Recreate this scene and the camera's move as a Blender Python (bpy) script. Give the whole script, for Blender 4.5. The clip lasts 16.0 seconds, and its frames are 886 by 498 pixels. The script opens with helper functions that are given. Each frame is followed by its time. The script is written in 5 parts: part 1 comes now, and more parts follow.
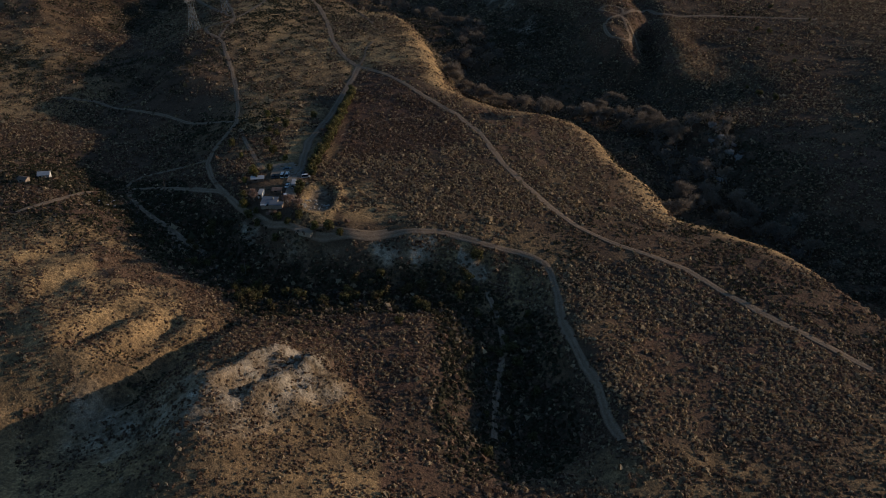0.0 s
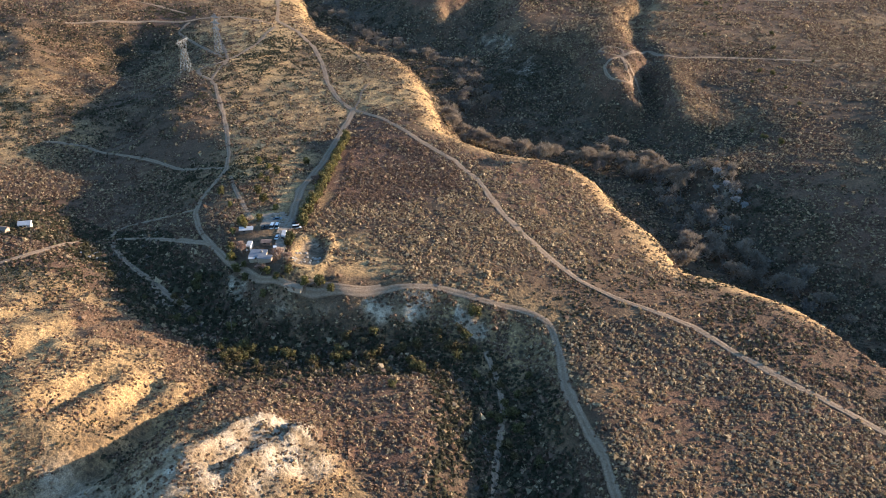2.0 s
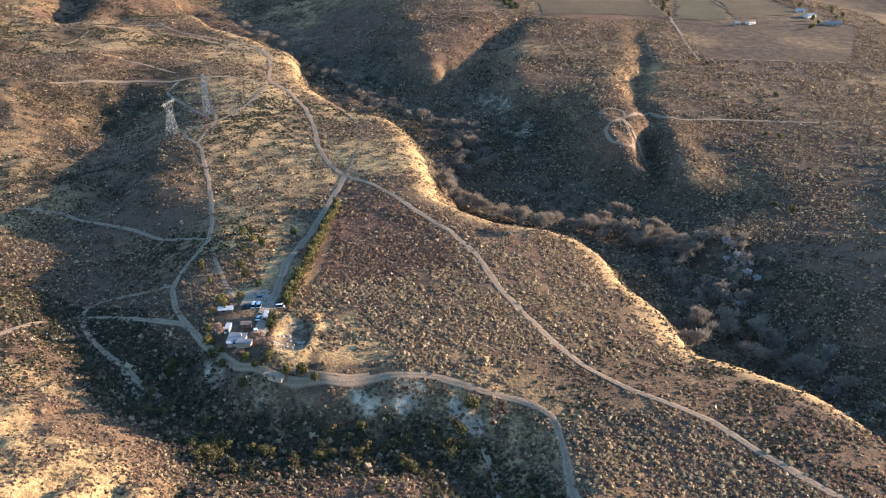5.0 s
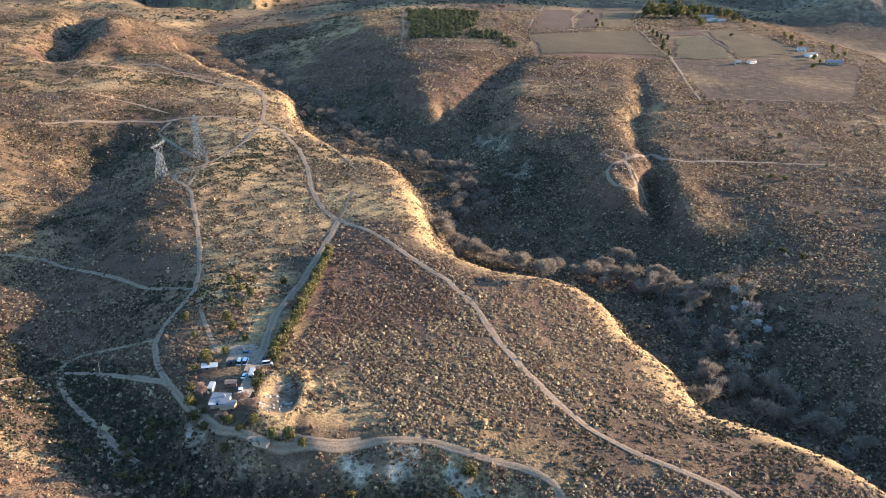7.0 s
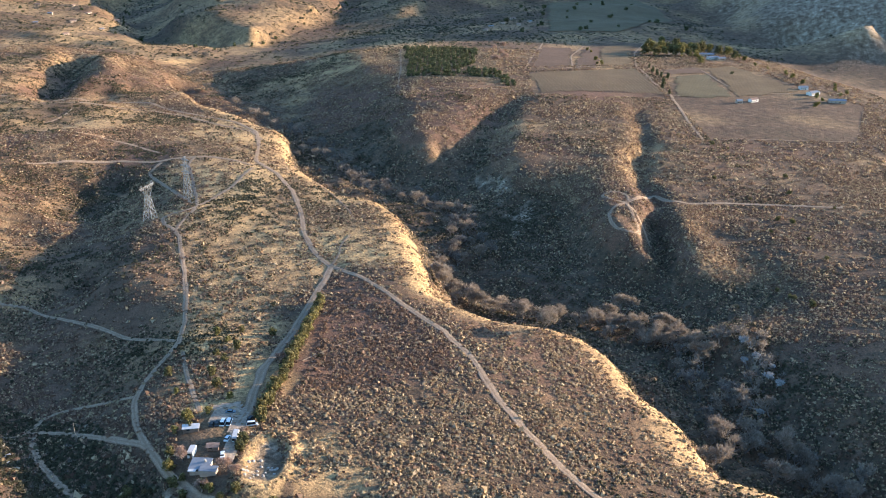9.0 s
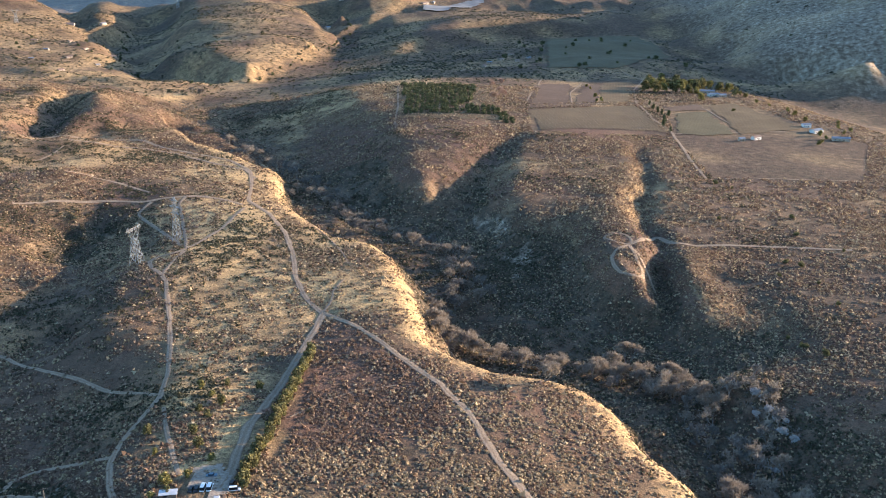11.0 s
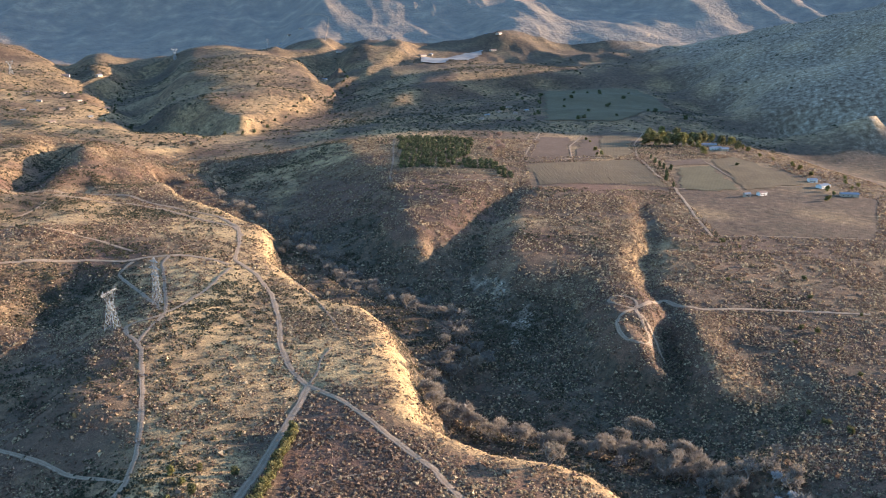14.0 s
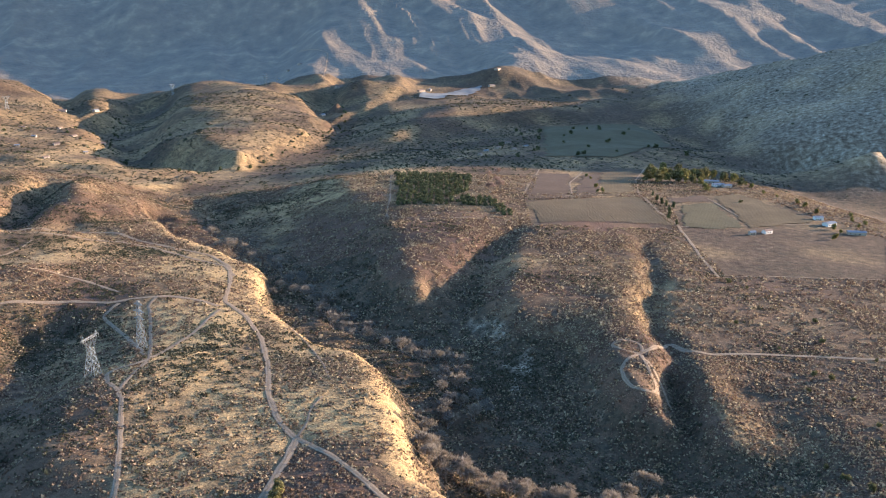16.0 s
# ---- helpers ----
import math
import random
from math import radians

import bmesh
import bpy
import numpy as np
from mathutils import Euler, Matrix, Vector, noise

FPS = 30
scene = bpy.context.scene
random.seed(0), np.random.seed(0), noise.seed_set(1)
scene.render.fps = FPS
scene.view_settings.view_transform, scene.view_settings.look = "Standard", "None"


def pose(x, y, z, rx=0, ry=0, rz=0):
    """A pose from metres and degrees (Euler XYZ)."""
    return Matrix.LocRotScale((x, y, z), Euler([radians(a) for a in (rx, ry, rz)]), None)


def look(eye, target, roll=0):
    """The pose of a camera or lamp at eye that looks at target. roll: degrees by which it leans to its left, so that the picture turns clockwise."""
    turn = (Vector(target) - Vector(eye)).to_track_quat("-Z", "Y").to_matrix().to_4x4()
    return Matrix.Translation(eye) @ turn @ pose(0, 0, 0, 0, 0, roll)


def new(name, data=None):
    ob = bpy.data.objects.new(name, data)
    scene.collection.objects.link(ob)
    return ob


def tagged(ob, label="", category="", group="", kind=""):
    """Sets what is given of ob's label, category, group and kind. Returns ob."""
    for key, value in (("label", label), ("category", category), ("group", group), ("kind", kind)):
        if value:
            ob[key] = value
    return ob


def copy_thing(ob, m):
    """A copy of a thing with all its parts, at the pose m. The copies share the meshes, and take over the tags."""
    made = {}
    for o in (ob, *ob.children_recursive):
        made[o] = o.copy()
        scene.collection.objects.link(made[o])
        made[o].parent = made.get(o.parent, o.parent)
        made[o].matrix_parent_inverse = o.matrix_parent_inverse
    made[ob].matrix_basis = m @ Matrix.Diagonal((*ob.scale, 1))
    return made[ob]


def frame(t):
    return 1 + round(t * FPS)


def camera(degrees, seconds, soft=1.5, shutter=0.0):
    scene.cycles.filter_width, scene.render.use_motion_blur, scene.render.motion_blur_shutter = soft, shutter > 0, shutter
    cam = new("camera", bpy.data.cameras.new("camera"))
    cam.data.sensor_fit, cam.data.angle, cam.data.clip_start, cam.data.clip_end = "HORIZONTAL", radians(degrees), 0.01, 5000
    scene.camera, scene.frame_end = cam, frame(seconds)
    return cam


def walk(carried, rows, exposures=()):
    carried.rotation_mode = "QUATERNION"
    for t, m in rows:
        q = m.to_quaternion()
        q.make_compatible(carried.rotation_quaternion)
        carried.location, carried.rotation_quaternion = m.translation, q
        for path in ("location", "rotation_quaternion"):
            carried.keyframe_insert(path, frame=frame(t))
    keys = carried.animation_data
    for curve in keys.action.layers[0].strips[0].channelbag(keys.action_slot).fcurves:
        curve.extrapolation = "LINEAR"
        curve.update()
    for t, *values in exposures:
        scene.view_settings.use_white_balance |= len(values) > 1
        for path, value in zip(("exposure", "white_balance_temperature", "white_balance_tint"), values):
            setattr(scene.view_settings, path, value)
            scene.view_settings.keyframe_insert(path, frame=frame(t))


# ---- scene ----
cam = camera(50.92, 16.0, soft=1.0)
ROWS = [
    (0.0, 0.01, 0.10, 239.95, 0.489, -31.554, -0.336),
    (0.5, 0.22, 5.87, 239.68, 0.460, -31.047, -0.321),
    (1.0, 0.42, 11.75, 239.30, 0.427, -30.537, -0.303),
    (1.5, 0.62, 17.69, 238.84, 0.391, -30.026, -0.281),
    (2.0, 0.81, 23.68, 238.31, 0.355, -29.512, -0.259),
    (2.5, 1.00, 29.70, 237.75, 0.317, -28.996, -0.235),
    (3.0, 1.19, 35.74, 237.17, 0.279, -28.477, -0.210),
    (3.5, 1.38, 41.78, 236.58, 0.242, -27.955, -0.186),
    (4.0, 1.57, 47.83, 236.00, 0.205, -27.431, -0.162),
    (6.5, 2.56, 78.05, 233.38, 0.038, -24.792, -0.053),
    (7.0, 2.78, 84.10, 232.92, 0.009, -24.264, -0.034),
    (7.5, 3.00, 90.17, 232.49, -0.019, -23.737, -0.016),
    (8.0, 3.24, 96.25, 232.08, -0.046, -23.212, 0.001),
    (8.5, 3.49, 102.36, 231.67, -0.072, -22.688, 0.017),
    (9.0, 3.75, 108.51, 231.28, -0.097, -22.168, 0.033),
    (11.5, 5.26, 140.00, 229.23, -0.213, -19.604, 0.108),
    (12.0, 5.60, 146.49, 228.77, -0.235, -19.099, 0.124),
    (12.5, 5.96, 153.04, 228.29, -0.256, -18.594, 0.139),
    (13.0, 6.33, 159.67, 227.79, -0.276, -18.089, 0.155),
    (13.5, 6.72, 166.35, 227.27, -0.295, -17.584, 0.172),
    (14.0, 7.11, 173.10, 226.72, -0.313, -17.075, 0.188),
    (14.5, 7.52, 179.90, 226.16, -0.329, -16.563, 0.204),
    (15.0, 7.93, 186.73, 225.60, -0.343, -16.044, 0.220),
    (15.5, 8.36, 193.59, 225.03, -0.355, -15.516, 0.236),
    (16.0, 8.79, 200.45, 224.48, -0.362, -14.976, 0.250),
]
walk(cam, [(t, pose(x, y, z, 90 + pitch, 0, yaw) @ pose(0, 0, 0, 0, 0, roll)) for t, x, y, z, yaw, pitch, roll in ROWS],
     [(0.0, -0.56, 4900, 10), (0.5, 0.06, 4900, 10), (1.0, 0.67, 4900, 10), (1.5, 1.22, 4950, 10), (2.0, 1.73, 5000, 10), (3.0, 1.93, 4950, 10), (7.0, 2.13, 4850, 10), (12.0, 2.15, 4850, 11), (16.0, 2.10, 4850, 12)])

# ---- light ----
SUN_AZIMUTH, SUN_HEIGHT = 74.0, 9.5  # degrees from +y towards +x, and above the horizon
world = bpy.data.worlds.new("sky")
scene.world = world
world.use_nodes = True
nodes, links = world.node_tree.nodes, world.node_tree.links
sky = nodes.new("ShaderNodeTexSky")
sky.sky_type, sky.sun_disc = "NISHITA", False
sky.sun_elevation, sky.sun_rotation = radians(SUN_HEIGHT), radians(SUN_AZIMUTH)
sky.air_density, sky.dust_density, sky.ozone_density = 1.3, 1.0, 2.0
back = nodes["Background"]
back.inputs["Strength"].default_value = 0.112
links.new(sky.outputs["Color"], back.inputs["Color"])
sun = new("sun", bpy.data.lights.new("sun", "SUN"))
sun.data.energy, sun.data.angle, sun.data.color = 5.0, radians(0.53), (1.0, 0.645, 0.335)
toward = Vector((math.sin(radians(SUN_AZIMUTH)) * math.cos(radians(SUN_HEIGHT)),
                 math.cos(radians(SUN_AZIMUTH)) * math.cos(radians(SUN_HEIGHT)), math.sin(radians(SUN_HEIGHT))))
sun.matrix_world = look(toward * 3000, (0, 0, 0))


# ---- materials ----
def material(name, rough=0.9):
    """A node material: its tree, its principled shader, and a short way to add nodes and links."""
    m = bpy.data.materials.new(name)
    m.use_nodes = True
    t = m.node_tree
    b = t.nodes["Principled BSDF"]
    b.inputs["Roughness"].default_value = rough
    b.inputs["Specular IOR Level"].default_value = 0.15
    return m, t, b


def node(t, kind, **values):
    n = t.nodes.new("ShaderNode" + kind)
    for k, v in values.items():
        k = k.replace("_", " ")
        if k in n.inputs:
            n.inputs[k].default_value = v
    return n


def coords(t):
    return t.nodes.new("ShaderNodeNewGeometry").outputs["Position"]


def noise_node(t, scale, detail=4.0, rough=0.55, vec=None):
    n = node(t, "TexNoise", Scale=scale, Detail=detail, Roughness=rough)
    t.links.new(vec if vec is not None else coords(t), n.inputs["Vector"])
    return n.outputs["Fac"]


def ramp(t, fac, stops):
    n = t.nodes.new("ShaderNodeValToRGB")
    e = n.color_ramp.elements
    while len(e) < len(stops):
        e.new(0.5)
    for k, (p, c) in zip(e, stops):
        k.position, k.color = p, (*c, 1)
    t.links.new(fac, n.inputs["Fac"])
    return n.outputs["Color"]


def mix(t, fac, a, b, mode="MIX"):
    n = t.nodes.new("ShaderNodeMix")
    n.data_type, n.blend_type = "RGBA", mode
    for i, v in ((0, fac), (6, a), (7, b)):
        if isinstance(v, bpy.types.NodeSocket):
            t.links.new(v, n.inputs[i])
        else:
            n.inputs[i].default_value = v if i == 0 else (*v, 1)
    return n.outputs[2]


def bump(t, b, height, strength, distance):
    n = node(t, "Bump", Strength=strength, Distance=distance)
    t.links.new(height, n.inputs["Height"])
    t.links.new(n.outputs["Normal"], b.inputs["Normal"])


def math_node(t, op, a, b=0.5, clamp=False):
    n = t.nodes.new("ShaderNodeMath")
    n.operation, n.use_clamp = op, clamp
    for i, v in ((0, a), (1, b)):
        if isinstance(v, bpy.types.NodeSocket):
            t.links.new(v, n.inputs[i])
        else:
            n.inputs[i].default_value = v
    return n.outputs[0]


def ground_material():
    m, t, b = material("dry_ground", 0.95)
    a = t.nodes.new("ShaderNodeAttribute")
    a.attribute_name = "cover"
    s = t.nodes.new("ShaderNodeSeparateColor")
    t.links.new(a.outputs["Color"], s.inputs["Color"])
    big, mid, fine = noise_node(t, 0.012, 5), noise_node(t, 0.11, 6, 0.6), noise_node(t, 0.9, 5, 0.65)
    soil = ramp(t, mid, [(0.3, (0.052, 0.036, 0.023)), (0.55, (0.10, 0.068, 0.043)), (0.75, (0.19, 0.135, 0.086))])
    grass = ramp(t, fine, [(0.3, (0.19, 0.13, 0.066)), (0.55, (0.49, 0.335, 0.148)), (0.75, (0.69, 0.49, 0.235))])
    rust = ramp(t, fine, [(0.3, (0.064, 0.037, 0.025)), (0.55, (0.138, 0.081, 0.053)), (0.75, (0.24, 0.152, 0.098))])
    pale = ramp(t, mid, [(0.3, (0.27, 0.22, 0.155)), (0.6, (0.46, 0.39, 0.285)), (0.8, (0.62, 0.55, 0.43))])
    def patchy(v, n, k=1.4):
        return math_node(t, "MULTIPLY", v, math_node(t, "ADD", math_node(t, "MULTIPLY", math_node(t, "SUBTRACT", n, 0.5), k * 2), 1.0), True)

    c = mix(t, patchy(s.outputs["Red"], mid), soil, grass)
    c = mix(t, patchy(s.outputs["Green"], big), c, rust)
    c = mix(t, patchy(s.outputs["Blue"], mid, 2.2), c, pale)
    spots = node(t, "TexVoronoi", Scale=0.42)
    t.links.new(coords(t), spots.inputs["Vector"])
    dots = ramp(t, spots.outputs["Distance"], [(0.28, (1, 1, 1)), (0.5, (0, 0, 0))])
    brush = ramp(t, noise_node(t, 0.3, 3), [(0.35, (0.040, 0.034, 0.022)), (0.65, (0.105, 0.080, 0.05))])
    blots = node(t, "TexVoronoi", Scale=0.09)
    t.links.new(coords(t), blots.inputs["Vector"])
    dots = mix(t, 0.5, dots, ramp(t, blots.outputs["Distance"], [(0.2, (1, 1, 1)), (0.6, (0, 0, 0))]))
    dens = math_node(t, "MULTIPLY", dots, math_node(t, "MULTIPLY", a.outputs["Alpha"], noise_node(t, 0.05, 4)), True)
    c = mix(t, math_node(t, "MULTIPLY", dens, 2.8, True), c, brush)
    speck = ramp(t, noise_node(t, 2.4, 4, 0.7), [(0.36, (0.5, 0.5, 0.5)), (0.62, (1.35, 1.35, 1.35))])
    c = mix(t, 1.0, c, speck, "MULTIPLY")
    t.links.new(c, b.inputs["Base Color"])
    h = math_node(t, "ADD", math_node(t, "MULTIPLY", fine, 0.4), math_node(t, "ADD", mid, math_node(t, "MULTIPLY", dens, 0.8)))
    bump(t, b, h, 1.0, 1.2)
    return m


def plain(name, stops, scale=0.5, rough=0.9, relief=0.3, islands=False, distance=0.1):
    """Colour from noise at two scales (and from piece to piece), with a little relief."""
    m, t, b = material(name, rough)
    n = noise_node(t, scale, 5, 0.6)
    if islands:
        g = t.nodes.new("ShaderNodeNewGeometry")
        n = math_node(t, "ADD", math_node(t, "MULTIPLY", n, 0.35), math_node(t, "MULTIPLY", g.outputs["Random Per Island"], 0.65))
    c = ramp(t, n, stops)
    c = mix(t, math_node(t, "MULTIPLY", noise_node(t, scale * 0.13, 3), 0.5), c, tuple(v * 0.7 for v in stops[0][1]))
    t.links.new(c, b.inputs["Base Color"])
    if relief:
        bump(t, b, noise_node(t, scale * 5, 4), relief, distance)
    return m


GROUND = ground_material()
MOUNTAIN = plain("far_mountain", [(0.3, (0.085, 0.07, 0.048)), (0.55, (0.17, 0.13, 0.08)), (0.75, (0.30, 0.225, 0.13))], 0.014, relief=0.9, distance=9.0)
# even bluish emission stands in for haze over the far slopes
haze_glow = MOUNTAIN.node_tree.nodes["Principled BSDF"].inputs
haze_glow["Emission Color"].default_value, haze_glow["Emission Strength"].default_value = (0.042, 0.056, 0.072, 1), 0.26


def track_material():
    """Pale beaten dirt in the wheel ruts, dry grass and soil between them and at the edges."""
    m, t, b = material("dirt_track", 0.95)
    a = t.nodes.new("ShaderNodeAttribute")
    a.attribute_name = "worn"
    mid, fine = noise_node(t, 0.25, 5, 0.6), noise_node(t, 1.6, 4, 0.65)
    dirt = ramp(t, fine, [(0.3, (0.17, 0.125, 0.085)), (0.55, (0.275, 0.21, 0.145)), (0.75, (0.38, 0.30, 0.215))])
    verge = ramp(t, fine, [(0.3, (0.085, 0.058, 0.038)), (0.55, (0.17, 0.12, 0.075)), (0.75, (0.30, 0.22, 0.13))])
    keep = math_node(t, "ADD", a.outputs["Fac"], math_node(t, "MULTIPLY", math_node(t, "SUBTRACT", mid, 0.5), 1.0), True)
    t.links.new(mix(t, keep, verge, dirt), b.inputs["Base Color"])
    bump(t, b, fine, 0.7, 0.25)
    return m


TRACK = track_material()
DIRT = plain("dirt_road", [(0.3, (0.19, 0.148, 0.11)), (0.5, (0.30, 0.245, 0.185)), (0.72, (0.44, 0.37, 0.285))], 0.8, relief=0.6, distance=0.3)
SAGE = plain("sage", [(0.15, (0.16, 0.122, 0.072)), (0.5, (0.40, 0.305, 0.178)), (0.85, (0.66, 0.53, 0.33))], 1.2, islands=True, relief=0)
RUST = plain("buckwheat", [(0.15, (0.08, 0.052, 0.036)), (0.5, (0.21, 0.14, 0.093)), (0.85, (0.43, 0.31, 0.21))], 1.2, islands=True, relief=0)
OLIVE = plain("olive_brush", [(0.2, (0.040, 0.039, 0.023)), (0.55, (0.082, 0.078, 0.045)), (0.85, (0.155, 0.14, 0.083))], 1.2, islands=True, relief=0)

def let_light_through(mats, share):
    """Leaves and twigs: part of the light goes through to the far side."""
    for m in mats:
        t = m.node_tree
        b = t.nodes["Principled BSDF"]
        thin, both = t.nodes.new("ShaderNodeBsdfTranslucent"), t.nodes.new("ShaderNodeMixShader")
        t.links.new(b.inputs["Base Color"].links[0].from_socket, thin.inputs["Color"])
        both.inputs[0].default_value = share
        t.links.new(b.outputs[0], both.inputs[1])
        t.links.new(thin.outputs[0], both.inputs[2])
        t.links.new(both.outputs[0], t.nodes["Material Output"].inputs["Surface"])


let_light_through((SAGE, RUST, OLIVE), 0.38)


# ---- landform: crest lines, valley lines and spot heights of the country, in metres ----
MESA_RIM = [(183,392,-15), (171,415,-16), (145,442,-19), (127,454,-20), (121,477,-21), (117,504,-21), (102,531,-21), (94,567,-19), (79,584,-16), (63,589,-14), (36,595,-13), (15,607,-10), (-8,628,-8), (-11,656,-8), (-17,705,-11), (-35,789,-15), (-56,829,-18), (-82,844,-20), (-112,897,-23), (-145,961,-26), (-171,1083,-30), (-231,1155,-32), (-289,1205,-34), (-339,1308,-36)]
MESA_CREST = [(167,389,-10), (155,407,-11), (132,427,-14), (113,442,-15), (104,473,-15), (93,503,-15), (83,537,-14), (66,559,-11), (34,573,-9), (5,596,-7), (-19,626,-5), (-28,687,-8), (-47,765,-11), (-87,803,-15), (-130,876,-19), (-169,957,-22), (-191,1064,-25), (-237,1096,-27), (-320,1170,-29), (-380,1260,-29)]
CREEK = [(209,436,-44), (199,462,-44), (183,495,-45), (151,514,-45), (150,563,-45), (152,609,-45), (139,633,-45), (108,646,-44), (60,663,-44), (23,688,-44), (3,715,-44), (5,759,-44), (27,815,-44), (11,875,-45), (-37,920,-47), (-81,977,-48), (-113,1064,-50), (-153,1129,-52), (-248,1274,-54), (-352,1446,-58), (-399,1605,-60)]
CREEK_UP = [(-408,1760,-64), (-486,1847,-70), (-567,1960,-74), (-697,2200,-78), (-818,2600,-80), (-916,3018,-82)]
NORTH_WASH = [(-561,1993,-74), (-453,1894,-74), (-369,1843,-72), (-307,1954,-72), (-256,2225,-74), (-222,2513,-74), (-266,2802,-72)]
SIDE_GULLY = [(157,533,-42), (179,557,-38), (190,578,-34), (183,608,-32), (174,616,-30)]
RAVINE_EAST = [(162,642,-43), (169,690,-40), (171,759,-37), (176,843,-34), (203,1011,-32), (243,1202,-30), (278,1326,-29)]
RAVINE_MID = [(104,1213,-20), (84,1171,-23.5), (66,1124,-26.5), (53,1072,-30), (45,1037,-33), (35,995,-38), (18,930,-44)]
MID_WEST_LIP = [(70,1205,-17.5), (42,1142,-18.5), (20,1081,-21), (8,1042,-24), (8,1015,-28)]
MID_EAST_LIP = [(114,1200,-17.5), (97,1142,-17.5), (84,1078,-18), (76,1013,-19), (66,964,-21)]
SPUR_TRACK = [(188,1184,-19), (192,1072,-18.5), (176,962,-18.5), (156,835,-18.5), (148,766,-19), (152,739,-23), (157,725,-29), (162,712,-34), (164,696,-38)]
SPUR_TRACK_W = [(114,1153,-17), (170,1130,-17), (183,1045,-17), (127,1027,-17.5), (98,1060,-17.5), (92,993,-18.5), (110,1100,-17.5), (145,945,-18.5), (96,931,-21), (157,885,-18), (72,931,-23), (84,902,-24), (110,894,-23), (131,861,-20.5), (133,825,-17.5), (131,785,-18), (137,757,-19.5), (45,930,-38), (64,895,-36), (82,872,-36), (105,862,-34), (119,828,-31), (117,788,-33)]
SPUR_FOOT = [(52,821,-44), (83,802,-43), (112,760,-40), (128,738,-39), (139,718,-42), (88,721,-45), (54,737,-45), (148,700,-43)]
SPUR_MID = [(-129,1481,-17), (-84,1322,-16), (-48,1193,-16), (-30,1094,-17), (-21,1040,-19.5), (-14,1005,-24), (-8,975,-33), (-78,1428,-16.5), (-13,1227,-16.5), (-5,1132,-18), (-8,1075,-19.5)]
SPUR_MID_W = [(-160,1475,-26), (-152,1400,-32), (-151,1296,-42), (-92,1217,-35), (-94,1137,-45), (-58,1100,-36), (-63,1040,-46), (-36,1018,-38), (-32,955,-46), (-198,1334,-48), (-230,1500,-38), (-272,1443,-50), (-306,1409,-55)]
BENCH_EAST = [(280,1214,-26), (245,1098,-24), (217,986,-24), (200,897,-24), (205,835,-24), (257,824,-25), (317,821,-24), (366,814,-24), (351,911,-25), (280,870,-25), (206,771,-27), (249,755,-25), (213,724,-29), (308,738,-24), (250,714,-25), (174,689,-39), (249,680,-25), (292,660,-22)]
SLOPE_EAST = [(217,673,-32), (243,620,-24), (282,619,-20), (219,563,-26), (244,548,-18), (200,524,-33), (221,488,-25), (220,517,-22)]
FARM_BENCH = [(-60,1500,-17), (-110,1400,-17.5), (68,1476,-18), (112,1264,-18), (235,1315,-22), (278,1263,-24), (272,1035,-25), (357,1078,-26), (435,1066,-28), (373,1312,-28), (473,1354,-30), (493,1266,-31), (396,1517,-33), (324,1559,-33), (205,1608,-34), (459,1462,-34), (515,1216,-32)]
FARM_BACK = [(-44,1781,-42), (89,1934,-46), (202,1903,-46), (346,1893,-44), (289,2244,-50), (439,2248,-50), (444,1955,-48), (-163,1808,-52), (-227,1593,-50), (-310,1508,-50)]
FARM_EDGE = [(469,1541,-35), (510,1393,-34), (545,1280,-34), (532,1725,-62), (580,1562,-62), (622,1436,-62), (612,2188,-90), (683,1948,-95), (727,1707,-98), (598,2475,-80)]
BLUFF_TOP = [(-139,470,-0.5), (-114,434,2.5), (-84,396,5), (-62,392,6), (-25,396,6), (-3,399,4), (24,391,0), (45,380,-4), (48,349,-4), (50,315,-2), (58,287,-1), (62,257,0)]
BLUFF_FOOT = [(-125,425,-7), (-99,396,-9), (-72,380,-10), (-39,374,-11), (-8,376,-11), (10,368,-12), (27,370,-12), (37,350,-12), (39,316,-13), (44,290,-13), (49,269,-13)]
MESA_SOUTH = [(80,340,-5), (82,300,-3.5), (110,320,-6.5), (112,285,-5), (142,300,-8), (95,258,-4), (140,255,-7), (75,370,-5), (125,350,-7.5), (165,330,-10), (185,300,-13), (175,270,-11)]
WASH = [(-237,490,-9), (-182,457,-9), (-135,408,-9), (-121,385,-10), (-96,365,-11), (-70,360,-11), (-36,357,-11), (-5,350,-11), (16,328,-12), (17,294,-13), (19,271,-14)]
RED_BENCH = [(-94,344,-8), (-57,346,-9), (-13,342,-8), (-49,318,-4), (-11,301,-2), (-36,280,0), (-7,277,-3), (2,266,-6), (-45,254,6)]
FRONT_RIDGE = [(-97,298,8), (-98,272,17), (-92,250,20), (-86,235,22), (-123,277,3), (-130,265,2), (-132,255,1), (-150,266,3), (-148,244,2), (-112,253,6), (-86,284,14), (-72,299,9), (-53,291,8), (-43,279,4), (-74,265,14), (-76,241,18)]
FRONT_RAVINE = [(-99,344,-7), (-109,320,-3), (-119,298,0), (-127,282,2), (-133,268,3)]
LEFT_HILL = [(-213,407,8), (-191,414,7), (-163,380,3), (-136,374,-3), (-172,352,12), (-142,338,7), (-116,346,-3), (-165,316,15), (-141,310,11), (-114,322,2), (-161,284,13), (-142,286,10), (-127,303,4)]
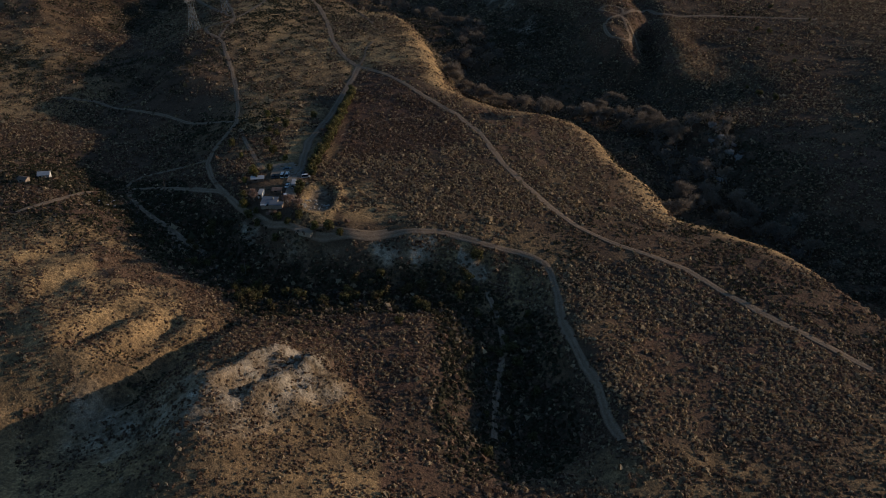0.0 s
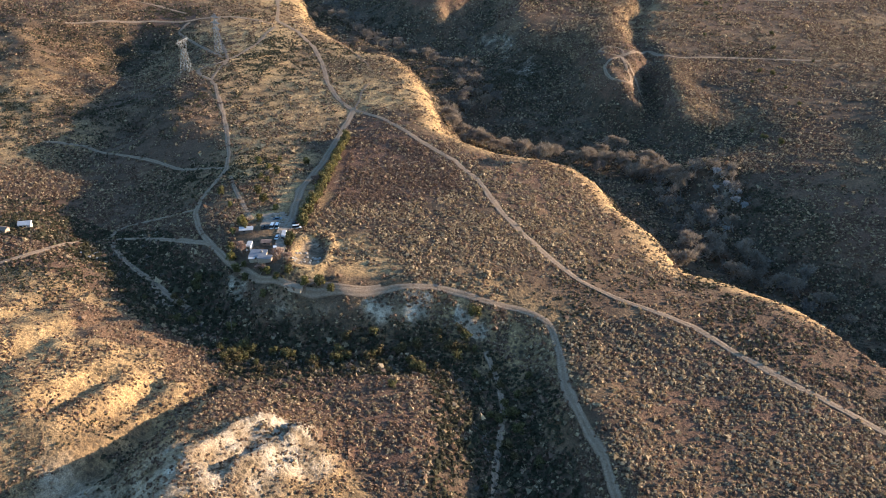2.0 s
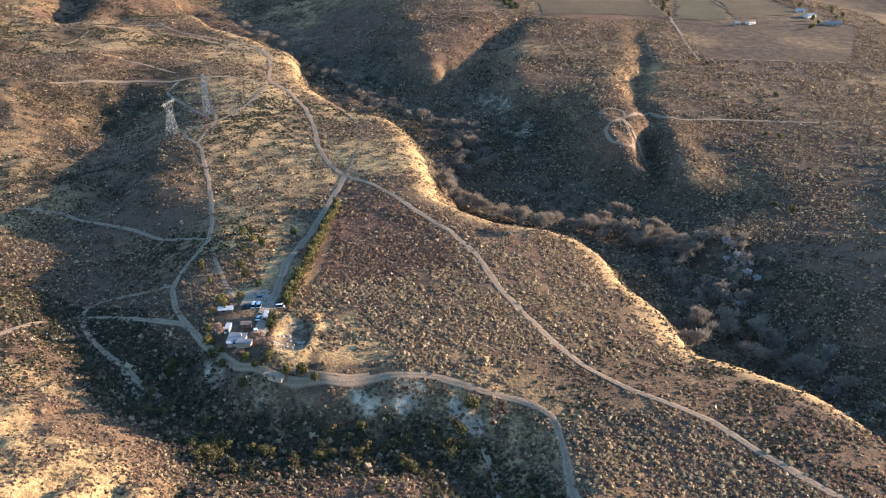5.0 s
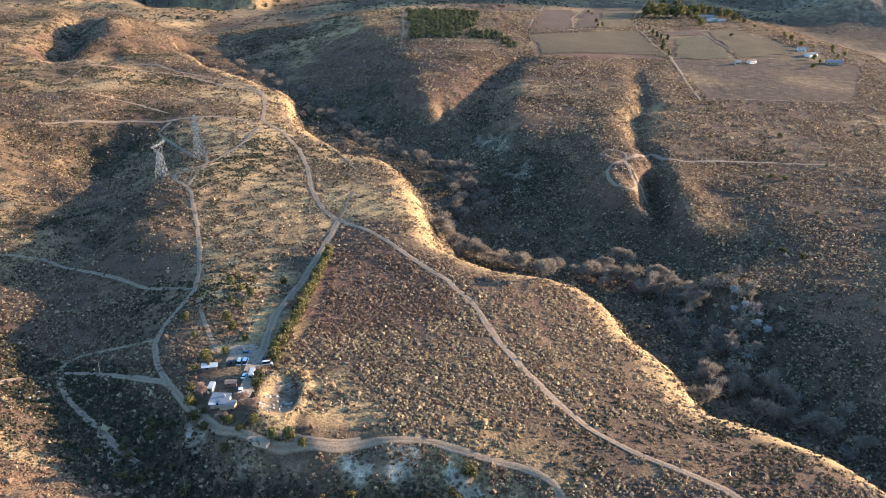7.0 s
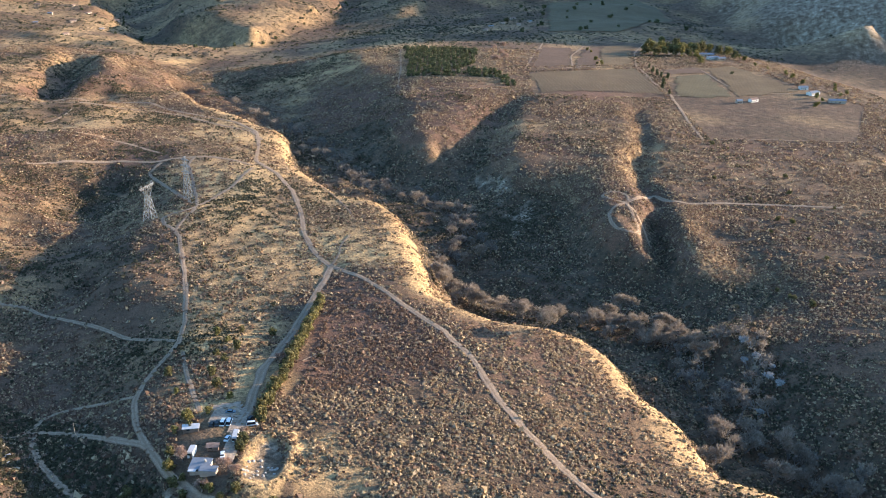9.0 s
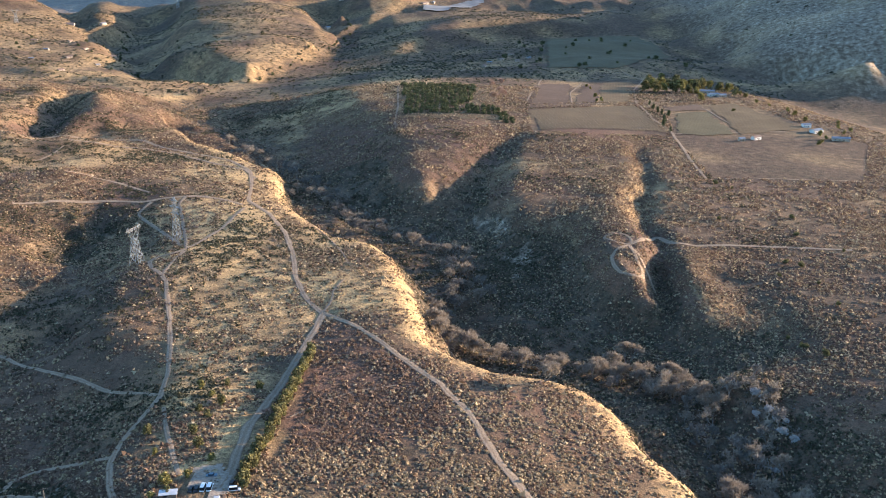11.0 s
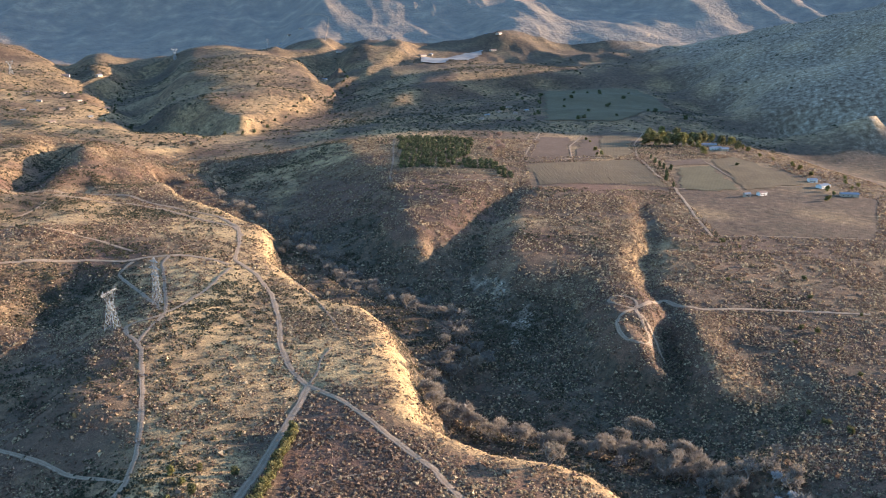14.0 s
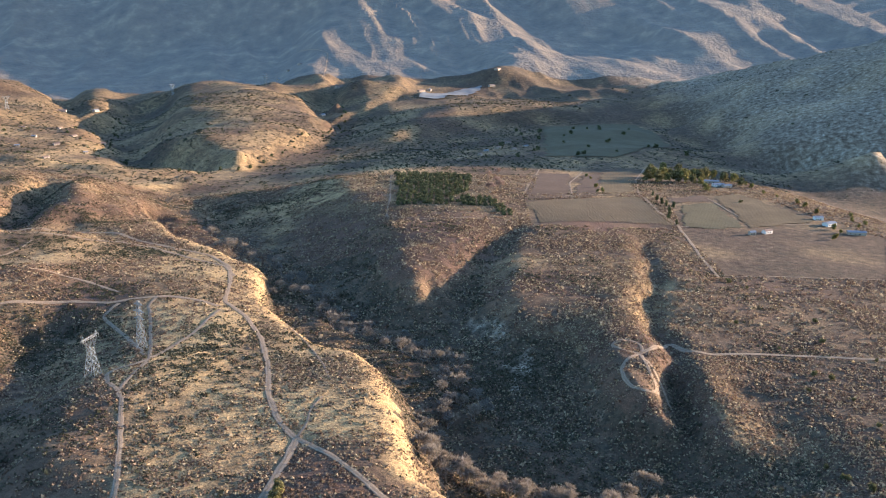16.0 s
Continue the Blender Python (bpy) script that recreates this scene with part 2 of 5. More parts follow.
MESA_WEST = [(-194,792,-11), (-163,656,-8), (-136,556,-3.5), (-136,495,-0.5), (-210,768,-12), (-146,714,-10), (-116,787,-14), (-167,887,-17), (-234,934,-18), (-72,670,-10), (-109,580,-5), (-71,567,-6), (-104,484,2.5), (-88,458,5.5), (-96,426,7), (-71,432,5), (-41,410,6), (-44,491,0), (-25,567,-6), (7,510,-4), (-6,435,3), (32,440,0), (63,477,-8), (66,406,-3), (94,427,-9), (97,385,-4), (-210,763,-10), (-219,741,-12), (-188,680,-8), (-214,700,-11), (-212,660,-11), (-182,632,-8)]
WEST_SLOPE = [(-246,778,-25), (-267,735,-27), (-222,665,-24), (-264,672,-23), (-308,727,-15), (-242,633,-26), (-185,580,-20), (-203,556,-22), (-253,598,-25), (-178,511,-18), (-220,532,-23), (-204,486,-18), (-285,894,-31), (-333,878,-30), (-293,835,-31), (-329,796,-22), (-361,845,-9)]
WEST_HILLS = [(-257,938,-19), (-334,931,-17), (-392,908,-10), (-332,1008,-16), (-351,1000,-8), (-418,1023,-14), (-431,1155,-12), (-499,1175,-10), (-354,1154,-25), (-453,1236,-6), (-499,1385,-2), (-447,1388,-18), (-371,1389,-34), (-547,1349,-3), (-574,1486,-12)]
WEST_FAR = [(-848,2178,-45), (-755,2217,-50), (-723,1833,-38), (-616,1923,-52), (-488,1746,-52), (-958,2507,-48), (-1178,2870,20), (-1128,2855,-10), (-965,2791,-50), (-1134,3359,-35), (-1103,2942,-50)]
NORTH_HUMP = [(-625,2409,-42), (-635,2687,-38), (-455,2364,-36), (-440,2734,-30), (-450,3205,-20), (-443,3729,0), (-417,2070,-46), (-481,2007,-56), (-350,1900,-60), (-272,2168,-56), (-243,2394,-56), (-358,2183,-44), (-769,2988,-45), (-676,3430,-20)]
NORTH_KNOLL = [(-257,2719,-52), (-215,2972,-20), (-161,3560,-4), (-84,3305,-12), (-81,3046,-48), (-181,2722,-52), (-344,2927,-62)]
LOW_RIDGE = [(-81,2178,-52), (-10,2356,-36), (113,2487,-28), (170,2507,-30), (225,2500,-36), (334,2585,-38), (486,2626,-42)]
LOW_TROUGH = [(-79,2131,-62), (107,2348,-62), (250,2465,-62), (437,2510,-60)]
FAR_FLOOR = [(18,2951,-50), (166,3268,-50), (-19,3342,-48), (225,3059,-60), (441,3391,-60), (666,3567,-55), (-942,3550,-30), (-1216,4123,-5), (-752,3806,15), (-1285,3672,-20)]
FAR_RIDGE = [(183,3608,-30), (260,3851,-5), (405,4362,12), (508,3914,-8), (646,3687,-30)]
EAST_RIDGE = [(643,2403,-30), (782,2520,40), (956,2548,80), (1184,2711,100), (747,2148,0), (886,2206,30), (786,1955,-20), (687,1970,-55), (692,1729,-45), (693,1608,-50), (723,1697,-30)]
FORMS = []
FORMS.append(([(-593,2083), (-604,2328), (-688,2678), (-783,3051), (-637,3236), (-497,3659), (-391,3730), (-315,3042), (-358,2739), (-221,2272), (-259,2116), (-314,1994), (-342,1863), (-393,1886), (-466,1949)], 14, 60))
FORMS.append(([(-264,2542), (-270,2884), (-273,3503), (-174,3805), (-74,3283), (-85,2947), (-164,2695)], 14, 50))
FORMS.append(([(-471,1847), (-539,1905), (-648,2059), (-734,2270), (-840,2444), (-952,2600), (-1067,2802), (-1321,3377), (-1514,4014), (-1300,3586), (-1079,3044), (-885,2559), (-849,2653), (-885,2834), (-861,2954), (-786,2982), (-690,2670), (-625,2394), (-620,2189), (-472,1971), (-391,1896), (-431,1848)], -26, 80))
FORMS.append(([(-232,2369), (-375,2854), (-333,3202), (-392,3995), (-354,3997), (-285,2929), (-273,2592), (-169,2554)], -12, 50))
FORMS.append(([(-1216,3367), (-1104,3302), (-971,3053), (-844,2642), (-860,2501), (-1045,2965)], 14, 50))
FORMS.append(([(-585,1563), (-573,1595), (-486,1410), (-377,1192), (-424,1172), (-459,1172), (-497,1253), (-521,1398)], -10, 45))
FORMS.append(([(-552,1596), (-403,1580), (-253,1324), (-193,1137), (-277,1164), (-348,1180), (-436,1332)], 6, 40))
# small gullies and rills: centre line, depth and half width
GULLIES = [
    ([(-152,301), (-146,314), (-139,328)], 4.5, 5),
    ([(-131,300), (-126,316), (-121,330)], 4.5, 5),
    ([(-458,1430), (-442,1330), (-432,1262)], -12.0, 30),
    ([(-510,1420), (-490,1310), (-475,1220)], 14.0, 26),
    ([(-134,270), (-122,284), (-115,307), (-106,323), (-99,336)], 4.5, 6),
    ([(-90,268), (-78,286), (-66,299)], -3.5, 4),
    ([(-72,264), (-62,280), (-53,293)], -3.5, 4),
    ([(-78,266), (-69,280), (-61,292)], 2.5, 3),
    ([(-179,326), (-174,345), (-166,361), (-156,380)], 2.5, 6),
    ([(-195,363), (-186,380), (-176,394)], 2.0, 6),
    ([(-408,1299), (-437,1459), (-435,1546)], 6.0, 22),
    ([(-386,1271), (-355,1276), (-354,1384)], 6.0, 20),
    ([(2,1022), (5,1000), (8,985)], 4.0, 7),
]
# ridges and channels are followed along their length; the rest are single heights
LINES = (MESA_RIM, MESA_CREST, CREEK, CREEK_UP, SIDE_GULLY, RAVINE_EAST, RAVINE_MID, SPUR_TRACK, NORTH_WASH, LOW_RIDGE, LOW_TROUGH, FAR_RIDGE, BLUFF_TOP, BLUFF_FOOT, WASH, FRONT_RAVINE)
SPOTS = (SPUR_TRACK_W, SPUR_FOOT, SPUR_MID, SPUR_MID_W, BENCH_EAST, SLOPE_EAST, FARM_BENCH, FARM_BACK, FARM_EDGE, RED_BENCH, MESA_SOUTH, FRONT_RIDGE,
         LEFT_HILL, MESA_WEST, WEST_SLOPE, WEST_HILLS, WEST_FAR, NORTH_HUMP, NORTH_KNOLL, FAR_FLOOR, EAST_RIDGE)
# outlying heights; the high unseen eastern hills are added to cast shade
OUTSKIRTS = [(-300, 60, 20), (0, 100, 8), (250, 120, -4), (420, 300, -25), (380, 450, 12), (490, 690, -2), (520, 850, -34), (620, 1050, -36),
             (-450, 420, -8), (-480, 700, -12), (-700, 1000, 4), (-850, 1400, -10), (-600, 150, 30), (0, -500, 20), (900, -300, 0), (-1100, -300, 30),
             (1200, 500, -20), (440, 570, 18), (1300, 1200, -40), (1350, 2100, 230), (1400, 1600, 0), (1050, 2200, 110), (1300, 2700, 200), (-1400, 900, 10), (-1500, 1900, 0), (1700, 2000, 60), (1900, 3000, 70), (-1900, 3000, 0),
             (-2200, 1800, 20), (2500, 1000, 40), (3000, 0, 40), (-3000, 0, 60), (0, -1800, 40), (-800, 4500, 70), (0, 4500, 60),
             (900, 4500, 50), (1900, 4300, 60), (-2000, 4300, 60), (3000, 3500, 20), (-3300, 3000, 20), (500, 4100, 10), (-300, 4050, 20)]


BASIN = (-68.0, 429.5, 8.8, 22.5)


def lattice(ix, iy, seed):
    h = (ix * 374761393 + iy * 668265263 + seed * 974711) & 0x7FFFFFFF
    h = ((h ^ (h >> 13)) * 1274126177) & 0x7FFFFFFF
    return ((h ^ (h >> 16)) & 0xFFFF) / 65535.0


def value_noise(x, y, size, seed=0):
    x, y = np.asarray(x, float) / size, np.asarray(y, float) / size
    ix, iy = np.floor(x).astype(np.int64), np.floor(y).astype(np.int64)
    u, v = x - ix, y - iy
    u, v = u * u * u * (u * (u * 6 - 15) + 10), v * v * v * (v * (v * 6 - 15) + 10)
    a, b = lattice(ix, iy, seed), lattice(ix + 1, iy, seed)
    c, d = lattice(ix, iy + 1, seed), lattice(ix + 1, iy + 1, seed)
    return (a * (1 - u) + b * u) * (1 - v) + (c * (1 - u) + d * u) * v - 0.5


def fbm(x, y, size, octaves=4, seed=0, gain=0.5):
    total, amp = 0.0, 1.0
    for k in range(octaves):
        ca, sa = math.cos(0.7 * k), math.sin(0.7 * k)
        total = total + amp * value_noise(ca * x - sa * y, sa * x + ca * y, size / 2 ** k, seed + k)
        amp *= gain
    return total


def ridged(x, y, size, octaves=4, seed=0):
    total, amp = 0.0, 1.0
    for k in range(octaves):
        total = total + amp * (0.5 - np.abs(value_noise(x, y, size / 2 ** k, seed + 7 * k)) * 2)
        amp *= 0.5
    return total


def step(a, b, v):
    s = np.clip((v - a) / (b - a), 0, 1)
    return s * s * (3 - 2 * s)


def resample(line, gap):
    """Points every gap metres along a line of two or three coordinates."""
    p = np.array(line, float)
    d = np.concatenate([[0], np.cumsum(np.hypot(np.diff(p[:, 0]), np.diff(p[:, 1])))])
    n = max(2, int(d[-1] / gap) + 1)
    s = np.linspace(0, d[-1], n)
    return np.stack([np.interp(s, d, p[:, k]) for k in range(p.shape[1])], 1)


# the canyon's wall falls away steeply under the rim
rim = resample(MESA_RIM, 5)
along = np.gradient(rim[:, :2], axis=0)
along /= np.hypot(along[:, 0], along[:, 1])[:, None]


def under_rim(x, y, z):
    shape = z.shape
    x, y, z = x.ravel(), y.ravel(), z.ravel().copy()
    k = np.where((x > -420) & (x < 300) & (y > 340) & (y < 1400))[0]
    for i in range(0, len(k), 20000):
        q = k[i:i + 20000]
        dx, dy = x[q, None] - rim[:, 0], y[q, None] - rim[:, 1]
        d2 = dx * dx + dy * dy
        n = d2.argmin(1)
        r = np.arange(len(q))
        d = np.sqrt(d2[r, n])
        side = along[n, 1] * dx[r, n] - along[n, 0] * dy[r, n]
        top = rim[n, 2]
        wall = np.maximum(top + 1.0 - (1.15 + 0.3 * value_noise(x[q], y[q], 14, 8)) * d, np.minimum(top - 16, -41))
        fade = np.clip((90 - d) / 30, 0, 1)
        z[q] = np.where((side > 0) & (d < 90), z[q] + fade * (np.minimum(z[q], wall) - z[q]), z[q])
    return z.reshape(shape)


bent = [(x + 5 * math.sin(y / 31) + 3 * math.sin(y / 13), y, z) for x, y, z in resample(RAVINE_EAST, 14) if y < 1150]
east_lip = [(x + 10, y + 3, -23.5 - 7 * (y < 750)) for x, y, z in bent if y > 690]
west_lip = [(x - 14, y, -19.5 - 8 * (y < 780)) for x, y, z in bent if y > 740]
sharp_ravine = [(x, y, z if y < 800 else -27 + 2 * (y > 1050)) for x, y, z in bent]
control = [resample(l, 12) for l in (sharp_ravine, east_lip, west_lip, RAVINE_MID, MID_WEST_LIP, MID_EAST_LIP)] + [resample(l, 30) for l in LINES if l is not RAVINE_EAST and l is not RAVINE_MID]  + [np.array(s, float) for s in SPOTS] + [np.array(OUTSKIRTS, float)]
control = np.concatenate(control)
kept = []
for p in control:
    if all((p[0] - q[0]) ** 2 + (p[1] - q[1]) ** 2 > 36 for q in kept):
        kept.append(p)
control = np.array(kept)


def kernel(d2):
    return -np.sqrt(d2 + 0.008)


cx, cy = control[:, 0] / 100, control[:, 1] / 100
N = len(control)
K = kernel((cx[:, None] - cx) ** 2 + (cy[:, None] - cy) ** 2) + np.eye(N) * 0.003
Q = np.stack([np.ones(N), cx, cy], 1)
A = np.block([[K, Q], [Q.T, np.zeros((3, 3))]])
weights = np.linalg.solve(A, np.concatenate([control[:, 2], np.zeros(3)]))


def axis(lo, hi, cell, low_end, high_end, low_growth, high_growth):
    mid = np.arange(lo, hi, cell)
    def tail(length, g):
        s, c, out = 0.0, cell, []
        while s < length:
            c *= g
            s += c
            out.append(s)
        return np.array(out)
    return np.concatenate([lo - tail(lo - low_end, low_growth)[::-1], mid, mid[-1] + tail(high_end - hi, high_growth)])


GX = axis(-270, 300, 2.6, -4500, 4500, 1.033, 1.033)
GY = axis(225, 850, 2.6, -1500, 6000, 1.08, 1.0115)
MX, MY = np.meshgrid(GX, GY)


FRONT_Y = [2900, 3300, 3700, 4200, 4700, 5200, 6000]
FRONT_Z = [-55, -42, 8, 100, 240, 420, 620]


def trail(line, x, y):
    """Distance from a line, growing faster past its ends."""
    d = np.full(np.shape(x), 1e9)
    for (ax, ay), (bx, by) in zip(line, line[1:]):
        ex, ey = bx - ax, by - ay
        u = np.clip(((x - ax) * ex + (y - ay) * ey) / (ex * ex + ey * ey), 0, 1)
        d = np.minimum(d, np.hypot(x - ax - u * ex, y - ay - u * ey))
    return d


def inside_front(x, y):
    return np.exp(-(((x + 165) / 62) ** 2 + ((y - 335) / 60) ** 2) ** 2)


def depth_in(poly, x, y):
    """Distance inside a closed outline (negative outside)."""
    d, odd = np.full(x.shape, 1e9), np.zeros(x.shape, bool)
    for (ax, ay), (bx, by) in zip(poly, poly[1:] + poly[:1]):
        ex, ey = bx - ax, by - ay
        u = np.clip(((x - ax) * ex + (y - ay) * ey) / (ex * ex + ey * ey + 1e-9), 0, 1)
        d = np.minimum(d, np.hypot(x - ax - u * ex, y - ay - u * ey))
        odd ^= ((ay > y) != (by > y)) & (x < ex * (y - ay) / (by - ay + 1e-12) + ax)
    return np.where(odd, d, -d)


def surface(x, y):
    x, y = np.asarray(x, float), np.asarray(y, float)
    out = np.empty(x.size)
    xf, yf = x.ravel() / 100, y.ravel() / 100
    for i in range(0, x.size, 20000):
        a, b = xf[i:i + 20000], yf[i:i + 20000]
        out[i:i + 20000] = kernel((a[:, None] - cx) ** 2 + (b[:, None] - cy) ** 2) @ weights[:N] + weights[N] + weights[N + 1] * a + weights[N + 2] * b
    z = out.reshape(x.shape)
    z = under_rim(x, y, z)
    near = 1 - step(900, 2000, y)
    bench = step(-150, -80, x) * step(860, 930, y) * (1 - step(1750, 1900, y)) + step(185, 215, x) * step(600, 680, y) * (1 - step(860, 930, y))
    calm = 1 - 0.75 * np.clip(bench, 0, 1)
    z = z + (1 - step(1800, 3000, y)) * calm * (fbm(x, y, 36, 4, 3) * (0.55 + 0.3 * near) + fbm(x, y, 8, 2, 11) * 0.25)
    wobble = 30 * fbm(x, y, 110, 3, 23)
    for poly, rise, edge in FORMS:
        z = z + rise * step(-edge * 0.4, edge * 0.6, depth_in(poly, x, y) + wobble)
    z = z + step(-330, -450, x) * step(1500, 1650, y) * (1 - step(2250, 2500, y)) * (ridged(x * 0.4, y + 0.3 * x, 125, 3, 27) * 13 - 5)
    far = np.clip(step(2000, 3200, y) + step(700, 1500, np.abs(x)), 0, 1)
    rough = 12 + 16 * np.clip(step(700, 1200, np.abs(x)), 0, 1)
    z = z + far * (ridged(x, y, 300, 3, 21) * rough - rough / 4) + step(1500, 2000, y) * fbm(x, y, 120, 4, 31) * 5
    z = z + step(-215, -330, x) * step(560, 800, y) * (1 - step(880, 960, y)) * (ridged(x + 0.5 * y, y - 0.3 * x, 130, 4, 57) * 15 - 4)
    z = z + step(-330, -420, x) * step(960, 1100, y) * (1 - step(1550, 1700, y)) * (ridged(x + 0.5 * y, y - 0.3 * x, 130, 3, 57) * 7 - 2)
    for line, deep, wide in GULLIES:
        z = z - deep * np.exp(-(trail(line, x, y) / wide) ** 2)
    # rills run down the canyon's sides, and the sandstone outcrop is broken into ribs
    canyon = np.clip((-30 - z) / 8, 0, 1) * step(380, 450, y) * (1 - step(1300, 1700, y)) * (1 - step(195, 220, x))
    z = z + canyon * (ridged(x + 0.4 * y, y - 0.4 * x, 46, 4, 41) * 3.2 - 1.5)
    rock = np.exp(-(((x + 68) / 34) ** 2 + ((y - 280) / 27) ** 2) * 1.3)
    z = z + rock * (ridged(x * 1.6 - 0.9 * y, 0.45 * (y + 0.6 * x), 11, 4, 45) * 5.0 - 1.0)
    hill = inside_front(x, y)
    z = z + hill * (ridged(0.8 * x + 0.6 * y, 0.35 * y - 0.3 * x, 34, 4, 49) * 2.6 - 0.8)
    bluff = np.exp(-(((x + 10) / 60) ** 2 + ((y - 378) / 12) ** 2))
    z = z + bluff * ridged(x * 2.0, y * 0.6, 18, 4, 47) * 3.5
    # a low berm rings the dry basin
    ring = (np.abs((x - BASIN[0]) / BASIN[2]) ** 3 + np.abs((y - BASIN[1]) / BASIN[3]) ** 3) ** (1 / 3)
    z = z + 1.7 * np.exp(-((ring - 1) / 0.15) ** 2) - 0.8 * (1 - step(0.55, 0.95, ring))
    # the mountain front rises out of the far valley in long spurs that come down towards the south-east
    lift = np.interp(y, FRONT_Y, FRONT_Z)
    u, v = x + 0.30 * (y - 4000) + 55 * fbm(x, y, 420, 2, 3), y - 0.2 * x
    spurs = ridged(u, v * 0.22, 270, 3, 15) * (20 + 45 * step(3500, 4300, y)) + fbm(x, y, 600, 2, 5) * 50
    # unseen bulk above the view, added to throw shade on the western front
    shade_massif = 260 * step(4350, 4800, y) * np.exp(-((x + 350) / 420) ** 2)
    hollow = 100 * step(2900, 3300, y) * (1 - step(4250, 4700, y)) * step(-420, -650, x)
    front = lift + (spurs - 14) * step(2900, 3700, y) + shade_massif - hollow
    share = step(2950, 3600, y)
    z = z * (1 - share) + front * share
    hummocks = (ridged(x + 0.3 * y, y * 0.6, 240, 3, 33) - 0.2) * 24 * step(2650, 3000, y) * (1 - step(3600, 3950, y))
    knoll = 48 * np.exp(-(trail([(210, 3330), (300, 3560), (340, 3850)], x, y) / 115) ** 2)
    return z + hummocks * (1 - 0.8 * np.exp(-((x - 60) / 150) ** 2 - ((y - 3130) / 330) ** 2)) + knoll


HEIGHT = surface(MX, MY)


def grid_at(table, x, y):
    x, y = np.asarray(x, float), np.asarray(y, float)
    i = np.clip(np.searchsorted(GX, x) - 1, 0, len(GX) - 2)
    j = np.clip(np.searchsorted(GY, y) - 1, 0, len(GY) - 2)
    u, v = (x - GX[i]) / (GX[i + 1] - GX[i]), (y - GY[j]) / (GY[j + 1] - GY[j])
    return (table[j, i] * (1 - u) + table[j, i + 1] * u) * (1 - v) + (table[j + 1, i] * (1 - u) + table[j + 1, i + 1] * u) * v


def ground_z(x, y):
    return grid_at(HEIGHT, x, y)


# ---- roads and tracks: centre lines and widths ----
TRACKS = []
TRACKS.append(([(-223,417), (-213,434), (-203,466), (-191,487), (-156,466), (-125,449), (-117,439), (-105,422), (-89,405), (-75,397), (-62,394), (-52,394), (-43,393), (-34,396), (-24,398), (-3,400), (18,393), (34,390), (46,383), (49,374), (50,357), (50,338), (52,316), (57,299), (60,282), (61,267), (63,255)], 4.1))
TRACKS.append(([(-182,722), (-168,678), (-153,628), (-143,585), (-137,552), (-141,535), (-144,514), (-141,486), (-133,464), (-123,447)], 3.4))
TRACKS.append(([(-69, 400), (-61, 399), (-52, 396), (-43, 396), (-31, 399)], 3.0))
TRACKS.append(([(-132,540), (-122,511), (-106,472)], 2.5))
TRACKS.append(([(180,312), (162,328), (145,345), (128,364), (116,380), (98,392), (82,404), (65,420), (54,440), (42,469), (30,499), (20,538), (5,570), (-14,596), (-31,621), (-51,648), (-69,670), (-83,694), (-94,726), (-105,786), (-121,848), (-144,905), (-170,946), (-178,1006), (-191,1063), (-223,1118), (-284,1159), (-347,1196), (-431,1204), (-514,1165)], 4.2))
TRACKS.append(([(-69,670), (-69,652), (-71,632), (-76,590), (-79,565), (-82,543), (-86,516), (-85,490), (-84,473), (-86,457)], 4.8))
TRACKS.append(([(-291,645), (-260,642), (-223,613), (-193,596), (-157,569), (-137,552)], 3.0))
TRACKS.append(([(-194,480), (-194,505), (-180,509), (-159,500), (-143,494)], 3.2))
TRACKS.append(([(-188,478), (-172,449), (-156,433), (-144,421), (-135,411), (-126,404)], 3.6))
TRACKS.append(([(-153,431), (-144,416), (-137,405)], 2.4))
TRACKS.append(([(-68,530), (-51,553), (-37,563), (-17,569)], 1.0))
TRACKS.append(([(-368,910), (-333,930), (-294,942), (-262,938), (-246,944), (-234,946), (-215,951), (-194,945), (-171,929)], 4.8))
TRACKS.append(([(-168,919), (-173,856), (-178,830), (-182,803), (-186,787), (-193,778), (-203,774), (-206,764), (-199,747), (-189,735), (-182,720)], 3.4))
TRACKS.append(([(-187,732), (-188,751), (-187,767), (-185,785)], 2.8))
TRACKS.append(([(-255,936), (-259,925), (-260,911), (-250,897), (-230,870), (-205,827), (-192,800)], 3.4))
TRACKS.append(([(-227,946), (-228,925), (-223,914), (-209,869), (-195,824), (-186,791)], 3.2))
TRACKS.append(([(-111,898), (-89,849), (-69,790), (-59,753)], 1.6))
TRACKS.append(([(-69,670), (-65,688), (-66,706), (-61,724)], 1.8))
TRACKS.append(([(331,823), (298,830), (259,835), (238,836), (209,833), (192,839), (184,862), (162,827), (154,821)], 4.2))
TRACKS.append(([(154,821), (157,829), (156,844), (148,851), (140,848), (136,837), (140,824), (149,821), (154,821)], 2.8))
TRACKS.append(([(154,821), (141,806), (135,794), (133,776), (136,762), (144,755), (152,759), (155,771), (153,788), (152,803), (154,821)], 2.8))
TRACKS.append(([(154,803), (158,784), (161,772), (163,762)], 2.6))
TRACKS.append(([(-58,1519), (-50,1335), (-51,1258), (0,1230), (78,1239), (96,1229)], 2.2))
TRACKS.append(([(120,1355), (175,1385), (238,1411), (280,1401), (278,1309), (286,1240), (282,1190), (274,1106), (272,1034)], 3.5))
TRACKS.append(([(277,1416), (303,1561), (349,1713), (331,1813), (256,1712), (176,1666)], 2.2))
TRACKS.append(([(293,1423), (364,1457), (415,1447)], 2.2))
TRACKS.append(([(365,1435), (371,1329), (382,1254)], 2.2))
TRACKS.append(([(284,1235), (353,1245), (439,1265), (457,1260)], 2.2))
TRACKS.append(([(276,1033), (316,1039), (368,1035), (432,1036)], 2.2))
